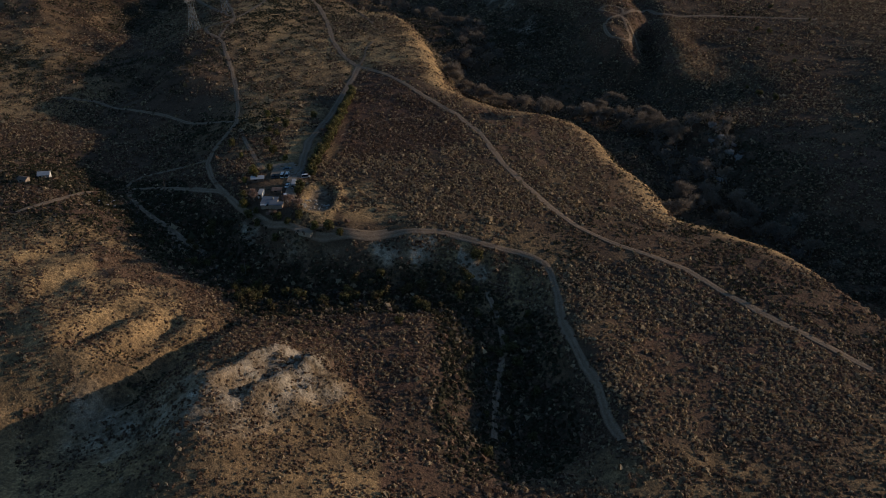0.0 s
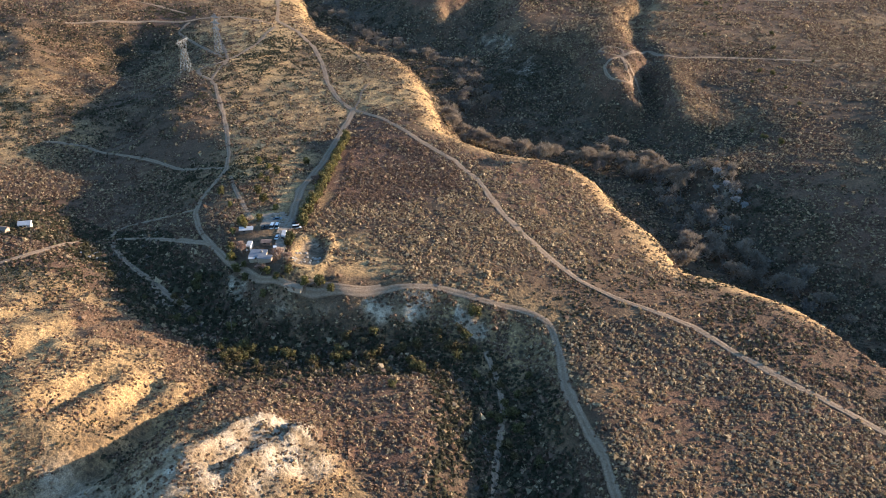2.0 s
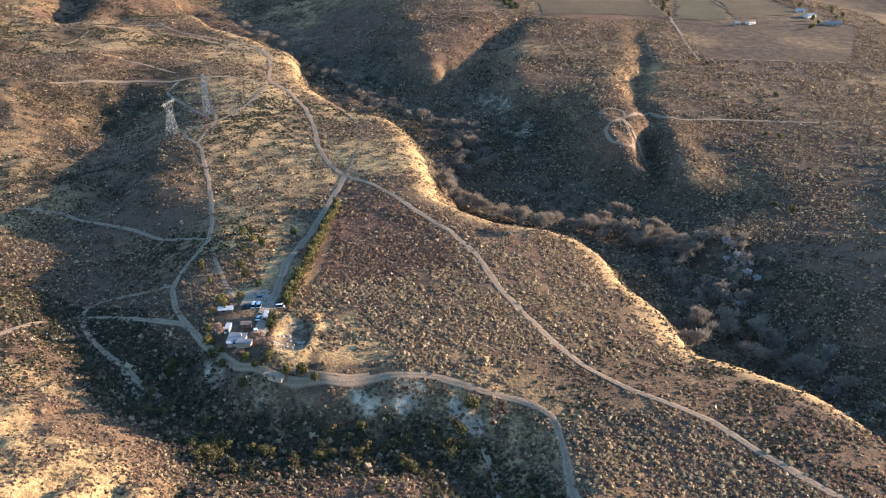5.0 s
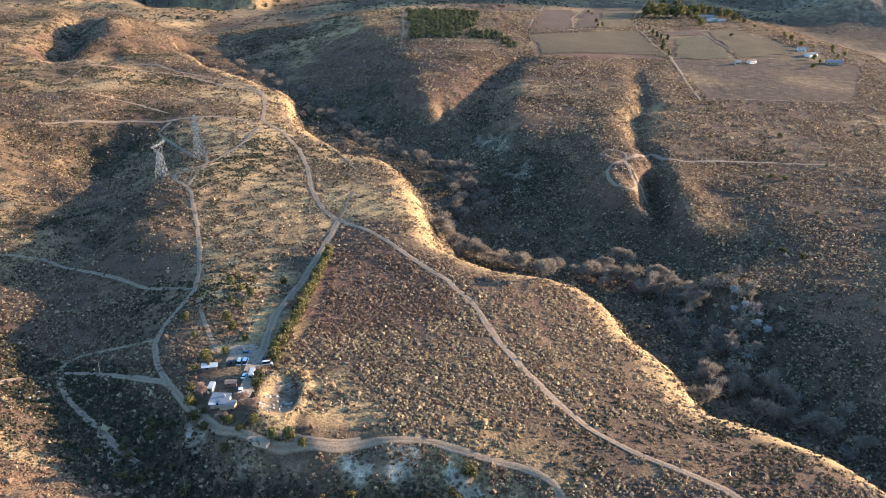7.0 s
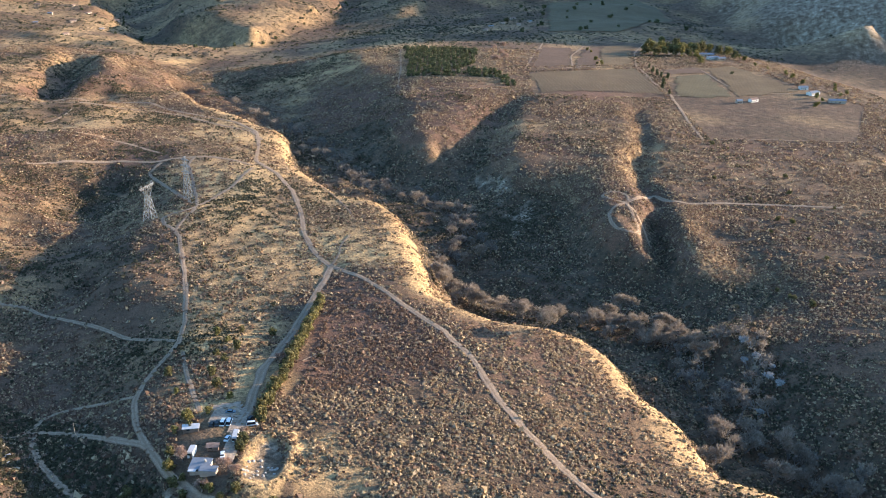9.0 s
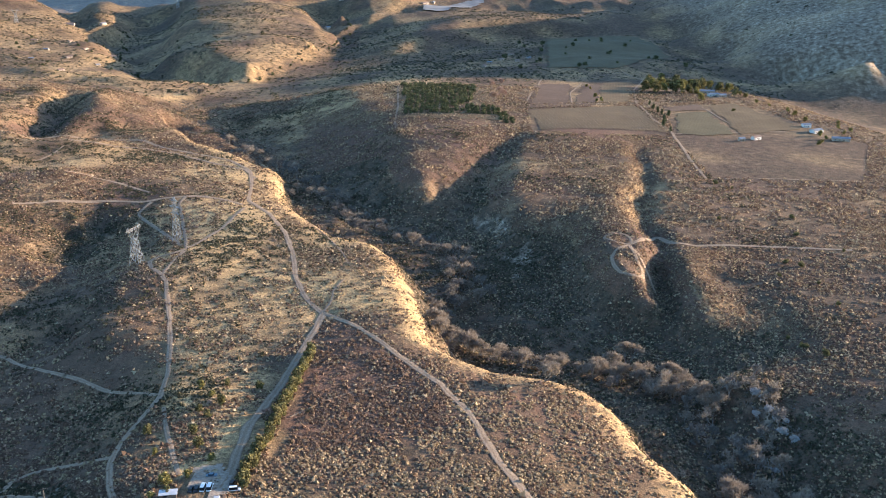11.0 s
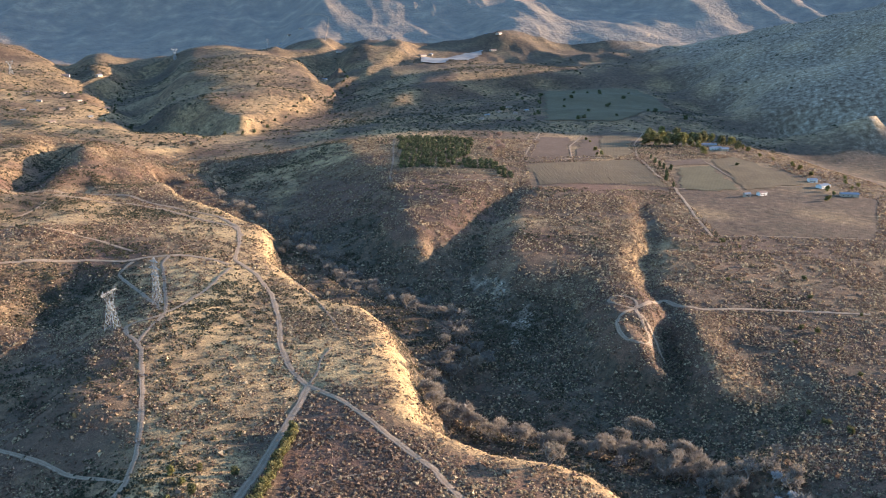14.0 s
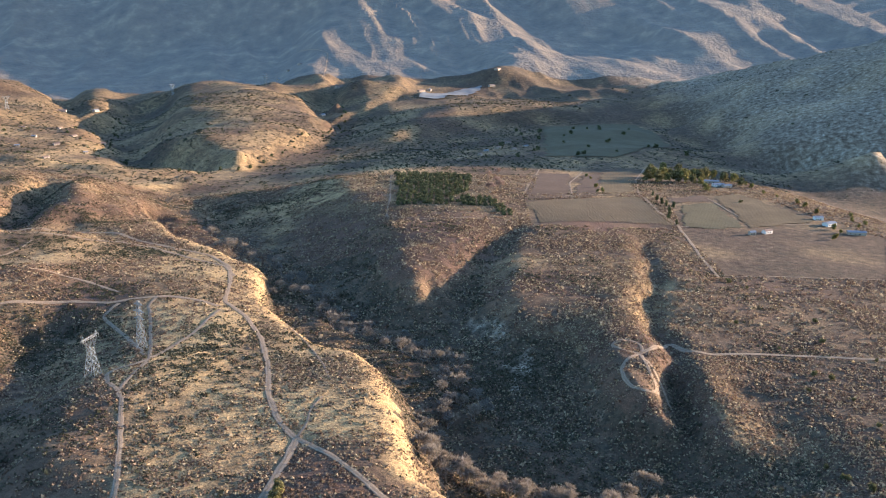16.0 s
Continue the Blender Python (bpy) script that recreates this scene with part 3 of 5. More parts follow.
TRACKS.append(([(185,1397), (196,1498), (237,1650)], 2.2))
TRACKS.append(([(117,1361), (143,1508), (171,1665)], 2.2))
TRACKS.append(([(-476,1151), (-439,1152), (-381,1161), (-334,1169), (-290,1147), (-229,1095), (-196,1065), (-180,1030)], 4.2))
TRACKS.append(([(-417,1075), (-409,1095), (-409,1135)], 2.5))
TRACKS.append(([(-354,998), (-336,1006), (-299,990), (-264,962)], 3.6))
TRACKS.append(([(-726,4010), (-546,4013), (-405,3768), (-366,3260)], 5))
TRACKS.append(([(18,369), (22,356), (24,334), (22,316), (19,296), (18,281), (17,271)], 2.8))
TRACKS.append(([(-14,1727), (33,1756), (86,1886), (119,1914), (168,1877)], 2.5))
CLEARINGS = []
CLEARINGS.append([(-96,475), (-83,476), (-81,494), (-76,515), (-86,540), (-96,515), (-95,493), (-105,462), (-114,464), (-104,425), (-90,407), (-80,403), (-80,427), (-88,460)])
CLEARINGS.append([(-71,487), (-71,520), (-67,588), (-64,589), (-64,521), (-67,489)])
CLEARINGS.append([(-78,448), (-70,451), (-62,433), (-60,412), (-66,406), (-74,410), (-79,433)])
CLEARINGS.append([(-54,411), (-42,425), (-29,403), (-49,398)])
CLEARINGS.append([(119,1342), (272,1396), (276,1230), (228,1214), (114,1211)])
CLEARINGS.append([(312,1406), (422,1444), (509,1203), (433,1039), (281,1041), (282,1190)])
CLEARINGS.append([(172,1630), (310,1700), (274,1439), (130,1382)])
SAGE_ZONE = [(-68,488), (-19,501), (6,533), (16,563), (57,576), (81,563), (89,517), (104,481), (115,438), (77,421), (-14,406), (-51,404)]
CANYON = [(-146,964), (-91,924), (-36,870), (-11,642), (11,664), (42,587), (95,625), (100,528), (122,473), (137,440), (211,467), (229,514), (205,579), (198,630), (167,690), (154,724), (93,727), (50,837), (-8,943), (-82,1087), (-180,1239)]
MESA_EDGE = [(51,375), (97,391), (132,368), (181,314), (160,268), (65,256), (51,316)]
RED_ZONE = [(-66,646), (-46,633), (-16,590), (6,553), (3,527), (-21,501), (-67,494), (-69,521), (-67,580)]
GOLD_ZONE = [(-190,744), (-165,913), (-138,899), (-76,838), (-43,892), (-19,667), (-41,665), (-69,683), (-72,651), (-95,589), (-125,531), (-156,640)]
YARD_GRASS = [(-128,530), (-106,583), (-88,591), (-89,558), (-88,491), (-95,475), (-109,470), (-130,517)]
BARE = []
BARE.append(([(-79,290), (-64,303), (-52,295), (-43,281), (-45,271), (-62,265), (-75,272)], 1.0, 6))
BARE.append(([(-142,271), (-98,270), (-76,278), (-64,266), (-60,251), (-89,235), (-134,250)], 0.55, 14))
BARE.append(([(4, 390), (13, 384), (21, 378), (18, 374), (11, 375), (5, 381)], 2.2, 2))
BARE.append(([(-39, 393), (-24, 395), (-23, 386), (-31, 382), (-39, 386)], 0.8, 4))
BARE.append(([(-21, 395), (-7, 395), (-9, 386), (-18, 383)], 0.8, 4))
BARE.append(([(-195, 452), (-181, 454), (-178, 442), (-187, 437)], 0.9, 3))
BARE.append(([(-167, 483), (-158, 481), (-149, 466), (-162, 469)], 0.8, 3))
BARE.append(([(-145, 421), (-139, 421), (-128, 409), (-126, 402), (-137, 402)], 0.8, 3))
BARE.append(([(-108, 417), (-99, 410), (-100, 403), (-107, 409)], 0.8, 3))
BARE.append(([(179,607), (190,605), (193,571), (183,565), (182,589)], 0.5, 5))
BARE.append(([(36, 946), (59, 934), (68, 895), (52, 885)], 0.42, 8))
BARE.append(([(59, 856), (77, 869), (83, 842), (61, 800)], 0.42, 8))

def away(line, x, y, gap=4.0):
    """Distance of points from a centre line."""
    p = resample(line, gap)
    x, y = np.asarray(x, float).ravel(), np.asarray(y, float).ravel()
    out = np.full(x.size, 1e9)
    lo, hi = p.min(0) - 40, p.max(0) + 40
    near = np.where((x > lo[0]) & (x < hi[0]) & (y > lo[1]) & (y < hi[1]))[0]
    for i in range(0, len(near), 20000):
        k = near[i:i + 20000]
        out[k] = np.sqrt(((x[k, None] - p[:, 0]) ** 2 + (y[k, None] - p[:, 1]) ** 2).min(1))
    return out


def inside(poly, x, y):
    x, y = np.asarray(x, float), np.asarray(y, float)
    r = np.zeros(x.shape, bool)
    for (ax, ay), (bx, by) in zip(poly, poly[1:] + poly[:1]):
        r ^= ((ay > y) != (by > y)) & (x < (bx - ax) * (y - ay) / (by - ay + 1e-12) + ax)
    return r


def mesh_object(name, verts, faces, mat, smooth=False):
    """A mesh from arrays of corners and of faces that all have the same number of corners."""
    me = bpy.data.meshes.new(name)
    verts, faces = np.asarray(verts, np.float32), np.asarray(faces, np.int32)
    k = faces.shape[1]
    me.vertices.add(len(verts))
    me.vertices.foreach_set("co", verts.ravel())
    me.loops.add(faces.size)
    me.loops.foreach_set("vertex_index", faces.ravel())
    me.polygons.add(len(faces))
    me.polygons.foreach_set("loop_start", np.arange(0, faces.size, k, dtype=np.int32))
    if smooth:
        me.polygons.foreach_set("use_smooth", np.ones(len(faces), bool))
    me.materials.append(mat)
    me.update(calc_edges=True)
    me.validate()
    return new(name, me)


def sheet(name, xs, ys, zs, mat, smooth=True):
    """A grid of corners, rows by columns."""
    r, c = xs.shape
    k = np.arange(r * c).reshape(r, c)
    f = np.stack([k[:-1, :-1], k[:-1, 1:], k[1:, 1:], k[1:, :-1]], -1).reshape(-1, 4)
    return mesh_object(name, np.stack([xs, ys, zs], -1).reshape(-1, 3), f, mat, smooth)


MESA_RIM_PLAN = [p[:2] for p in MESA_RIM]
# ---- what covers the ground: dry grass, rusty scrub, bare pale rock, and brush ----
SLOPE_Y, SLOPE_X = np.gradient(HEIGHT, GY, GX)
steep = np.hypot(SLOPE_X, SLOPE_Y)
rimward = away(MESA_RIM_PLAN, MX, MY).reshape(MX.shape)
ridgeway = away([(-200, 790), (-170, 880), (-185, 1000), (-230, 1090)], MX, MY).reshape(MX.shape)
westward = np.clip((-230 - MX) / 60, 0, 1) * step(420, 600, MY)
grassy = np.clip(0.16 + 1.0 * fbm(MX, MY, 70, 4, 51) + 1.0 * np.exp(-(rimward / 11) ** 2) + 0.75 * np.exp(-(ridgeway / 60) ** 2)
                 + 0.28 * step(560, 640, MY) * step(-20, -50, MX) * step(-215, -190, MX)
                 + 0.30 * westward + 0.2 * np.clip(-SLOPE_X, 0, 0.4) * (MY > 900), 0, 1)
grassy = np.clip(grassy - 0.1 * step(170, 220, MX) * step(480, 560, MY) * (1 - step(1000, 1150, MY)), 0, 1)
front = inside([(-400, 200), (-20, 200), (-30, 285), (-95, 300), (-100, 345), (-160, 400), (-240, 420), (-400, 420)], MX, MY)
grassy = np.where(front, np.clip(grassy + 0.5, 0, 1), grassy)
rusty = np.clip(0.42 + 1.4 * fbm(MX, MY, 110, 3, 61), 0, 1) * (1 - 0.7 * np.exp(-(rimward / 12) ** 2)) * (1 - 0.7 * np.exp(-(ridgeway / 60) ** 2))
gold, sagey, yard = (np.clip(depth_in(z, MX, MY) / 12 + 0.5 + 1.2 * fbm(MX, MY, 22, 3, 65), 0, 1) for z in (GOLD_ZONE, SAGE_ZONE, YARD_GRASS))
sagey = np.maximum(sagey, np.clip(depth_in(MESA_EDGE, MX, MY) / 12 + 0.5 + 1.2 * fbm(MX, MY, 22, 3, 68), 0, 1))
redden = np.clip(depth_in(RED_ZONE, MX, MY) / 10 + 0.5 + 1.2 * fbm(MX, MY, 22, 3, 66), 0, 1)
grassy = np.clip(grassy + 0.30 * gold + 0.55 * yard - 0.4 * sagey * (rimward > 16), 0, 1) * (1 - 0.85 * redden)
rusty = np.clip(rusty * (1 - 0.6 * gold) * (1 - yard), 0, 1) * (1 - redden) + 0.95 * redden
red = inside([(-176, 389), (-153, 388), (-120, 376), (-99, 354), (-103, 333), (-116, 337), (-128, 359), (-143, 356), (-160, 354)], MX, MY) | inside([(-100, 345), (-8, 352), (-4, 300), (-30, 275), (-45, 292), (-72, 305), (-95, 330)], MX, MY)
rusty = np.where(red, 0.9, np.where(front, rusty * 0.15, rusty))
pale = 0.25 * np.clip((steep - 0.7) * 1.5, 0, 1) * (fbm(MX, MY, 25, 3, 71) > 0.12) * (rimward > 35)
for outline, amount, soft in BARE:
    edge = depth_in(outline, MX, MY) / soft + 0.5 + 1.1 * fbm(MX, MY, 12, 4, 73)
    pale = np.maximum(pale, amount * np.clip(edge, 0, 1) * (edge > 0))
# the east ridge is paled to a neutral tone, standing in for haze
pale = pale * (MY < 1200) + 0.36 * step(560, 760, MX) * step(1500, 1700, MY)
# far grass is cut back so distance greys, haze put into the cover
grassy = grassy * (1 - 0.30 * step(1500, 2200, MY) - 0.2 * step(2200, 3200, MY))
grassy = np.clip(grassy + 0.05 * step(520, 700, MX) * step(1500, 1700, MY), 0, 1)
grassy = np.maximum(grassy, 0.75 * np.clip(depth_in([(-63, 447), (-46, 453), (-25, 428), (-21, 401), (-41, 404), (-53, 406), (-58, 436)], MX, MY) / 6 + 0.5 + 1.2 * fbm(MX, MY, 12, 3, 69), 0, 1))
grassy = grassy * (1 - 0.6 * step(230, 290, MX) * step(960, 1040, MY) * (1 - step(1500, 1600, MY)))
pool = (np.abs((MX - BASIN[0]) / BASIN[2]) ** 3 + np.abs((MY - BASIN[1]) / BASIN[3]) ** 3) ** (1 / 3)
grassy = np.where((pool > 0.75) & (pool < 1.35), 0.9, grassy)
rusty = np.where(pool < 1.35, 0.0, rusty)
pale = np.where(pool < 0.75, 0.35, pale)
rusty = rusty * (1 - 0.75 * step(1250, 1700, MY)) * (1 - 0.75 * step(230, 300, MX) * step(980, 1060, MY)) * (1 - 0.25 * step(170, 220, MX) * step(480, 560, MY))
rusty = np.clip(rusty + 0.1 * step(520, 700, MX) * step(1500, 1700, MY), 0, 1)
spur = inside([(120, 880), (185, 880), (185, 690), (120, 690)], MX, MY)
pale, grassy = np.where(spur, 0.0, pale), np.where(spur, grassy * 0.2, grassy)
rusty = np.where(spur, 0.75, rusty)
low = np.maximum(np.clip((-28 - HEIGHT) / 5, 0, 1) * (MY > 400) * (MY < 1150) * (MX < 215 + 0.1 * MY), np.clip(depth_in(CANYON, MX, MY) / 14 + 0.5 + fbm(MX, MY, 25, 3, 67), 0, 1) * (HEIGHT < -18))
rusty = rusty * (1 - 0.95 * low)
grassy = grassy * (1 - 0.92 * low * (rimward > 8))
westslope = step(-150, -195, MX) * step(500, 560, MY) * (1 - step(880, 940, MY))
rusty = rusty * (1 - 0.65 * westslope)
washy = np.exp(-(away([p[:2] for p in WASH], MX, MY).reshape(MX.shape) / 34) ** 2) * np.clip((-1.5 - HEIGHT) / 2.5, 0, 1) * (1 - red)
grassy, rusty = grassy * (1 - 0.95 * washy), rusty * (1 - 0.85 * washy)
# extra far brush adds to the haze grey; the paled ridge gets less
brushy = np.clip(0.5 + 1.1 * washy + 0.8 * fbm(MX, MY, 160, 3, 81) + 1.0 * low + 0.3 * step(2200, 3300, MY) * (MX < 500), 0, 1.6) * (1 - 0.6 * step(520, 700, MX) * step(1500, 1700, MY))
near_rows = int(np.searchsorted(GY, 3420))
ground = sheet("ground", MX[:near_rows], MY[:near_rows], HEIGHT[:near_rows], GROUND)
cover = ground.data.attributes.new("cover", "FLOAT_COLOR", "POINT")
cover.data.foreach_set("color", np.stack([grassy, rusty, pale, brushy], -1)[:near_rows].astype(np.float32).ravel())
tagged(ground, "dry scrubby hills with grassy mesas and a shaded canyon", "ground", kind="structure")


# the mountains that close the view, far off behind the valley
# MOUNTAIN gives off a faint blue light in place of haze
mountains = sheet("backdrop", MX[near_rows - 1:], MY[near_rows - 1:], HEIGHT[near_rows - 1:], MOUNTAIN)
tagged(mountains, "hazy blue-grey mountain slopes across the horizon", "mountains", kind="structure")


def ribbon(name, line, width, mat, lift=0.32, gap=3.0, seed=0):
    """A track laid over the ground, uneven at its edges."""
    p = resample(line, gap)
    for _ in range(3):
        p[1:-1] = (p[:-2] + 2 * p[1:-1] + p[2:]) / 4
    d = np.gradient(p, axis=0)
    d /= np.hypot(d[:, 0], d[:, 1])[:, None] + 1e-9
    n = np.stack([-d[:, 1], d[:, 0]], 1)
    s = np.arange(len(p)) * gap
    w = width / 2 * (1 + 0.5 * fbm(s, s * 0 + seed * 17, 14, 3, seed))
    w2 = width / 2 * (1 + 0.5 * fbm(s, s * 0 + seed * 31, 11, 3, seed + 5))
    u = np.array([-1, -0.72, -0.45, -0.15, 0.15, 0.45, 0.72, 1])
    off = np.where(u[None] < 0, u[None] * w[:, None], u[None] * w2[:, None])
    xs, ys = p[:, :1] + n[:, :1] * off, p[:, 1:2] + n[:, 1:2] * off
    rut = np.array([-0.12, 0.08, 0.0, 0.1, 0.1, 0.0, 0.08, -0.12])
    ob = sheet(name, xs, ys, ground_z(xs, ys) + lift + rut, mat)
    worn = np.array([0.0, 0.75, 1.0, 0.45, 0.45, 1.0, 0.75, 0.0])
    ob.data.attributes.new("worn", "FLOAT", "POINT").data.foreach_set("value", np.tile(worn, len(p)).astype(np.float32))
    return ob


for k, (line, width) in enumerate(TRACKS):
    tagged(ribbon("dirt_road", line, width, TRACK, seed=k), "pale dirt road worn through dry scrub", "road", kind="structure")

# ---- scrub ----
rng = np.random.default_rng(7)


def scatter(name, x, y, size, mat, label, tall=0.85, sprays=6):
    """Low scruffy shrubs, each of a few ragged leafy sprays set round an uneven mound."""
    n = len(x)
    a = rng.uniform(0, 2 * np.pi, (n, 1)) + np.arange(sprays) * 2.4 + rng.normal(0, 0.3, (n, sprays))
    h = rng.uniform(0.0, 1.0, (n, sprays))
    out = np.stack([np.cos(a) * np.sqrt(1 - 0.75 * h * h), np.sin(a) * np.sqrt(1 - 0.75 * h * h), 0.25 + 0.75 * h], -1)
    core = out * rng.uniform(0.35, 0.75, (n, sprays, 1))
    side = np.cross(out, rng.normal(0, 1, (n, sprays, 3)))
    side /= np.linalg.norm(side, axis=2, keepdims=True) + 1e-9
    up = np.cross(side, out) + 0.25 * out
    corner = np.stack([core + 0.62 * up, core - 0.42 * up + 0.6 * side, core - 0.42 * up - 0.6 * side], 2)
    corner = corner * (rng.uniform(0.75, 1.25, (n, sprays, 3, 1)) * size[:, None, None, None])
    corner[..., 2] *= tall
    corner[..., 2] = np.maximum(corner[..., 2], -0.1)
    corner += np.stack([x, y, ground_z(x, y)], -1)[:, None, None]
    return tagged(mesh_object(name, corner.reshape(-1, 3), np.arange(n * sprays * 3).reshape(-1, 3), mat), label, "shrubs", kind="stuff")


def candidates(n, x0, x1, y0, y1):
    return rng.uniform(x0, x1, n), rng.uniform(y0, y1, n)


def clear(x, y):
    ok = np.ones(len(x), bool)
    for line, width in TRACKS:
        ok &= away(line, x, y) > width * 0.5 + 0.1
    for poly in CLEARINGS:
        ok &= ~inside(poly, x, y)
    return ok


near_x, near_y = candidates(290000, -330, 330, 205, 560)
mid_x, mid_y = candidates(330000, -460, 460, 560, 900)
far_x, far_y = candidates(430000, -640, 560, 900, 1560)
X, Y = np.concatenate([near_x, mid_x, far_x]), np.concatenate([near_y, mid_y, far_y])
wide = np.abs(X - 4) < 42 + 0.48 * Y
X, Y = X[wide], Y[wide]
g, r, p, deep = grid_at(grassy, X, Y), grid_at(rusty, X, Y), grid_at(pale, X, Y), grid_at(low, X, Y)
wz, gz, sz, rz, rim_gap = grid_at(washy, X, Y), grid_at(gold, X, Y), grid_at(sagey, X, Y), grid_at(redden, X, Y), grid_at(np.minimum(rimward, 60), X, Y)
clump = fbm(X, Y, 45, 3, 91) * 0.8 + 1.3 * fbm(X, Y, 8, 2, 93)
hill = inside([(-400, 200), (-20, 200), (-30, 285), (-95, 300), (-100, 345), (-160, 400), (-240, 420), (-400, 420)], X, Y)
share = np.clip(0.58 + 0.22 * hill + 0.5 * wz + 0.2 * sz + 0.2 * rz - 0.22 * g * (1 - r) + clump - 0.35 * p, 0.05, 1.0)
share = share * np.where(hill, 0.8, 1.0) * (1 - 0.75 * np.exp(-(rim_gap / 7) ** 2)) * np.where(Y > 900, 0.95, np.where(Y > 560, 0.85, 0.8))
keep = rng.random(len(X)) < share
X, Y, g, r, deep, wz, gz, sz, rz, hill = (v[keep] for v in (X, Y, g, r, deep, wz, gz, sz, rz, hill))
ok = clear(X, Y)
X, Y, g, r, deep, wz, gz, sz, rz, hill = (v[ok] for v in (X, Y, g, r, deep, wz, gz, sz, rz, hill))
size = rng.lognormal(-0.62, 0.34, len(X)) * np.where(Y > 900, 1.5, np.where(Y > 560, 1.2, 1.15)) * np.where(hill, 0.8, 1.0) * (1 + 0.35 * wz)
pick = rng.random(len(X))
green = fbm(X, Y, 70, 3, 101) + 0.6 * (pick - 0.5) > 0.46 - 0.2 * deep - 0.22 * ((X < -150) & (Y > 500)) - 0.08 * (X < -120) - 0.14 * gz + 0.2 * np.maximum(sz, rz)
tawny = np.clip(0.34 - 0.05 * hill + 0.30 * sz - 0.24 * rz + 0.05 * gz - 0.08 * (X < -115), 0.03, 1)
isred = ~green & (rng.random(len(X)) > tawny)
green |= (wz > 0.4) & (rng.random(len(X)) < 0.75)
isred &= ~green
green |= isred & (((deep > 0.5) & (rng.random(len(X)) < 0.6)) | ((gz > 0.5) & (rng.random(len(X)) < 0.2)))
isred &= ~green
tan = ~green & ~isred
for pickout, name, mat, label, k, tall in ((tan, "sage_scrub", SAGE, "pale grey-tan sage shrubs dotted over dry ground", 1.14, 0.95),
                                           (isred, "buckwheat_scrub", RUST, "low rust-brown buckwheat shrubs on dry ground", 1.12, 0.85),
                                           (green, "olive_scrub", OLIVE, "dark olive evergreen shrubs on the slopes", 1.05, 0.95)):
    for sprays, band in ((6, Y < 560), (4, (Y >= 560) & (Y < 900)), (3, Y >= 900)):
        some = pickout & band
        scatter(name, X[some], Y[some], size[some] * k, mat, label, tall, sprays)

# brush on the far slopes
hx, hy = candidates(70000, -1500, 1150, 1560, 3000)
# brush is thinned on the east ridge to keep its haze tone pale
fit = (np.abs(hx) < 60 + 0.48 * hy) & (rng.random(len(hx)) < (0.55 + 1.2 * fbm(hx, hy, 160, 3, 121)) * (1 - 0.7 * step(480, 620, hx)))
hx, hy = hx[fit], hy[fit]
fit = clear(hx, hy) & ~inside([(190, 1820), (255, 2440), (510, 2490), (500, 2090), (340, 1830)], hx, hy)
hx, hy = hx[fit], hy[fit]
scatter("far_brush", hx, hy, rng.lognormal(0.72, 0.4, len(hx)), OLIVE, "olive brush dotted over the far slopes", 0.6, 3)


# ---- making things ----
def part(name, bm, mat, parent=None, label="", smooth=False):
    """Links a bmesh as one mesh object under a thing or a part."""
    me = bpy.data.meshes.new(name)
    bm.to_mesh(me)
    bm.free()
    me.materials.append(mat)
    if smooth:
        me.polygons.foreach_set("use_smooth", np.ones(len(me.polygons), bool))
    ob = new(name, me)
    ob.parent = parent
    return tagged(ob, label) if label else ob


def soup(name, verts, faces, mat, parent=None, label=""):
    ob = mesh_object(name, verts, faces, mat)
    ob.parent = parent
    return tagged(ob, label) if label else ob


def box(bm, size, at, turn=0.0, bevel=0.0, taper=1.0):
    sx, sy, sz = (v / 2 for v in size)
    c, s = math.cos(turn), math.sin(turn)
    vs = []
    for z, k in ((-sz, 1.0), (sz, taper)):
        for x, y in ((-sx, -sy), (sx, -sy), (sx, sy), (-sx, sy)):
            x, y = x * k, y * k
            vs.append(bm.verts.new((at[0] + x * c - y * s, at[1] + x * s + y * c, at[2] + z)))
    fs = [(3, 2, 1, 0), (4, 5, 6, 7), (0, 1, 5, 4), (1, 2, 6, 5), (2, 3, 7, 6), (3, 0, 4, 7)]
    faces = [bm.faces.new([vs[i] for i in f]) for f in fs]
    if bevel:
        bmesh.ops.bevel(bm, geom=list({e for f in faces for e in f.edges}), offset=bevel, segments=1, affect="EDGES")


def beam(bm, a, b, r, r2=None, sides=4):
    """A bar from a to b."""
    a, b = Vector(a), Vector(b)
    r2 = r if r2 is None else r2
    d = (b - a).normalized()
    u = d.orthogonal().normalized()
    v = d.cross(u)
    ring = [[bm.verts.new(p + (u * math.cos(2 * math.pi * (k + 0.5) / sides) + v * math.sin(2 * math.pi * (k + 0.5) / sides)) * q) for k in range(sides)]
            for p, q in ((a, r), (b, r2))]
    for k in range(sides):
        bm.faces.new((ring[0][k], ring[0][(k + 1) % sides], ring[1][(k + 1) % sides], ring[1][k]))
    bm.faces.new(ring[0][::-1])
    bm.faces.new(ring[1])


def empty(name, label, category, group=""):
    ob = new(name)
    ob.empty_display_size = 1.0
    return tagged(ob, label, category, group)


def stand(x, y, turn=0.0, size=1.0, sink=0.0):
    """The pose of a thing that stands on the ground at x, y."""
    return pose(x, y, float(ground_z(x, y)) - sink, 0, 0, turn) @ Matrix.Diagonal((size, size, size, 1))


def spread(make, spots):
    """Builds a thing with make() at the first pose and copies it to the rest."""
    first = make()
    first.matrix_basis = spots[0]
    for m in spots[1:]:
        c = copy_thing(first, Matrix.Identity(4))
        c.matrix_basis = m
    return first


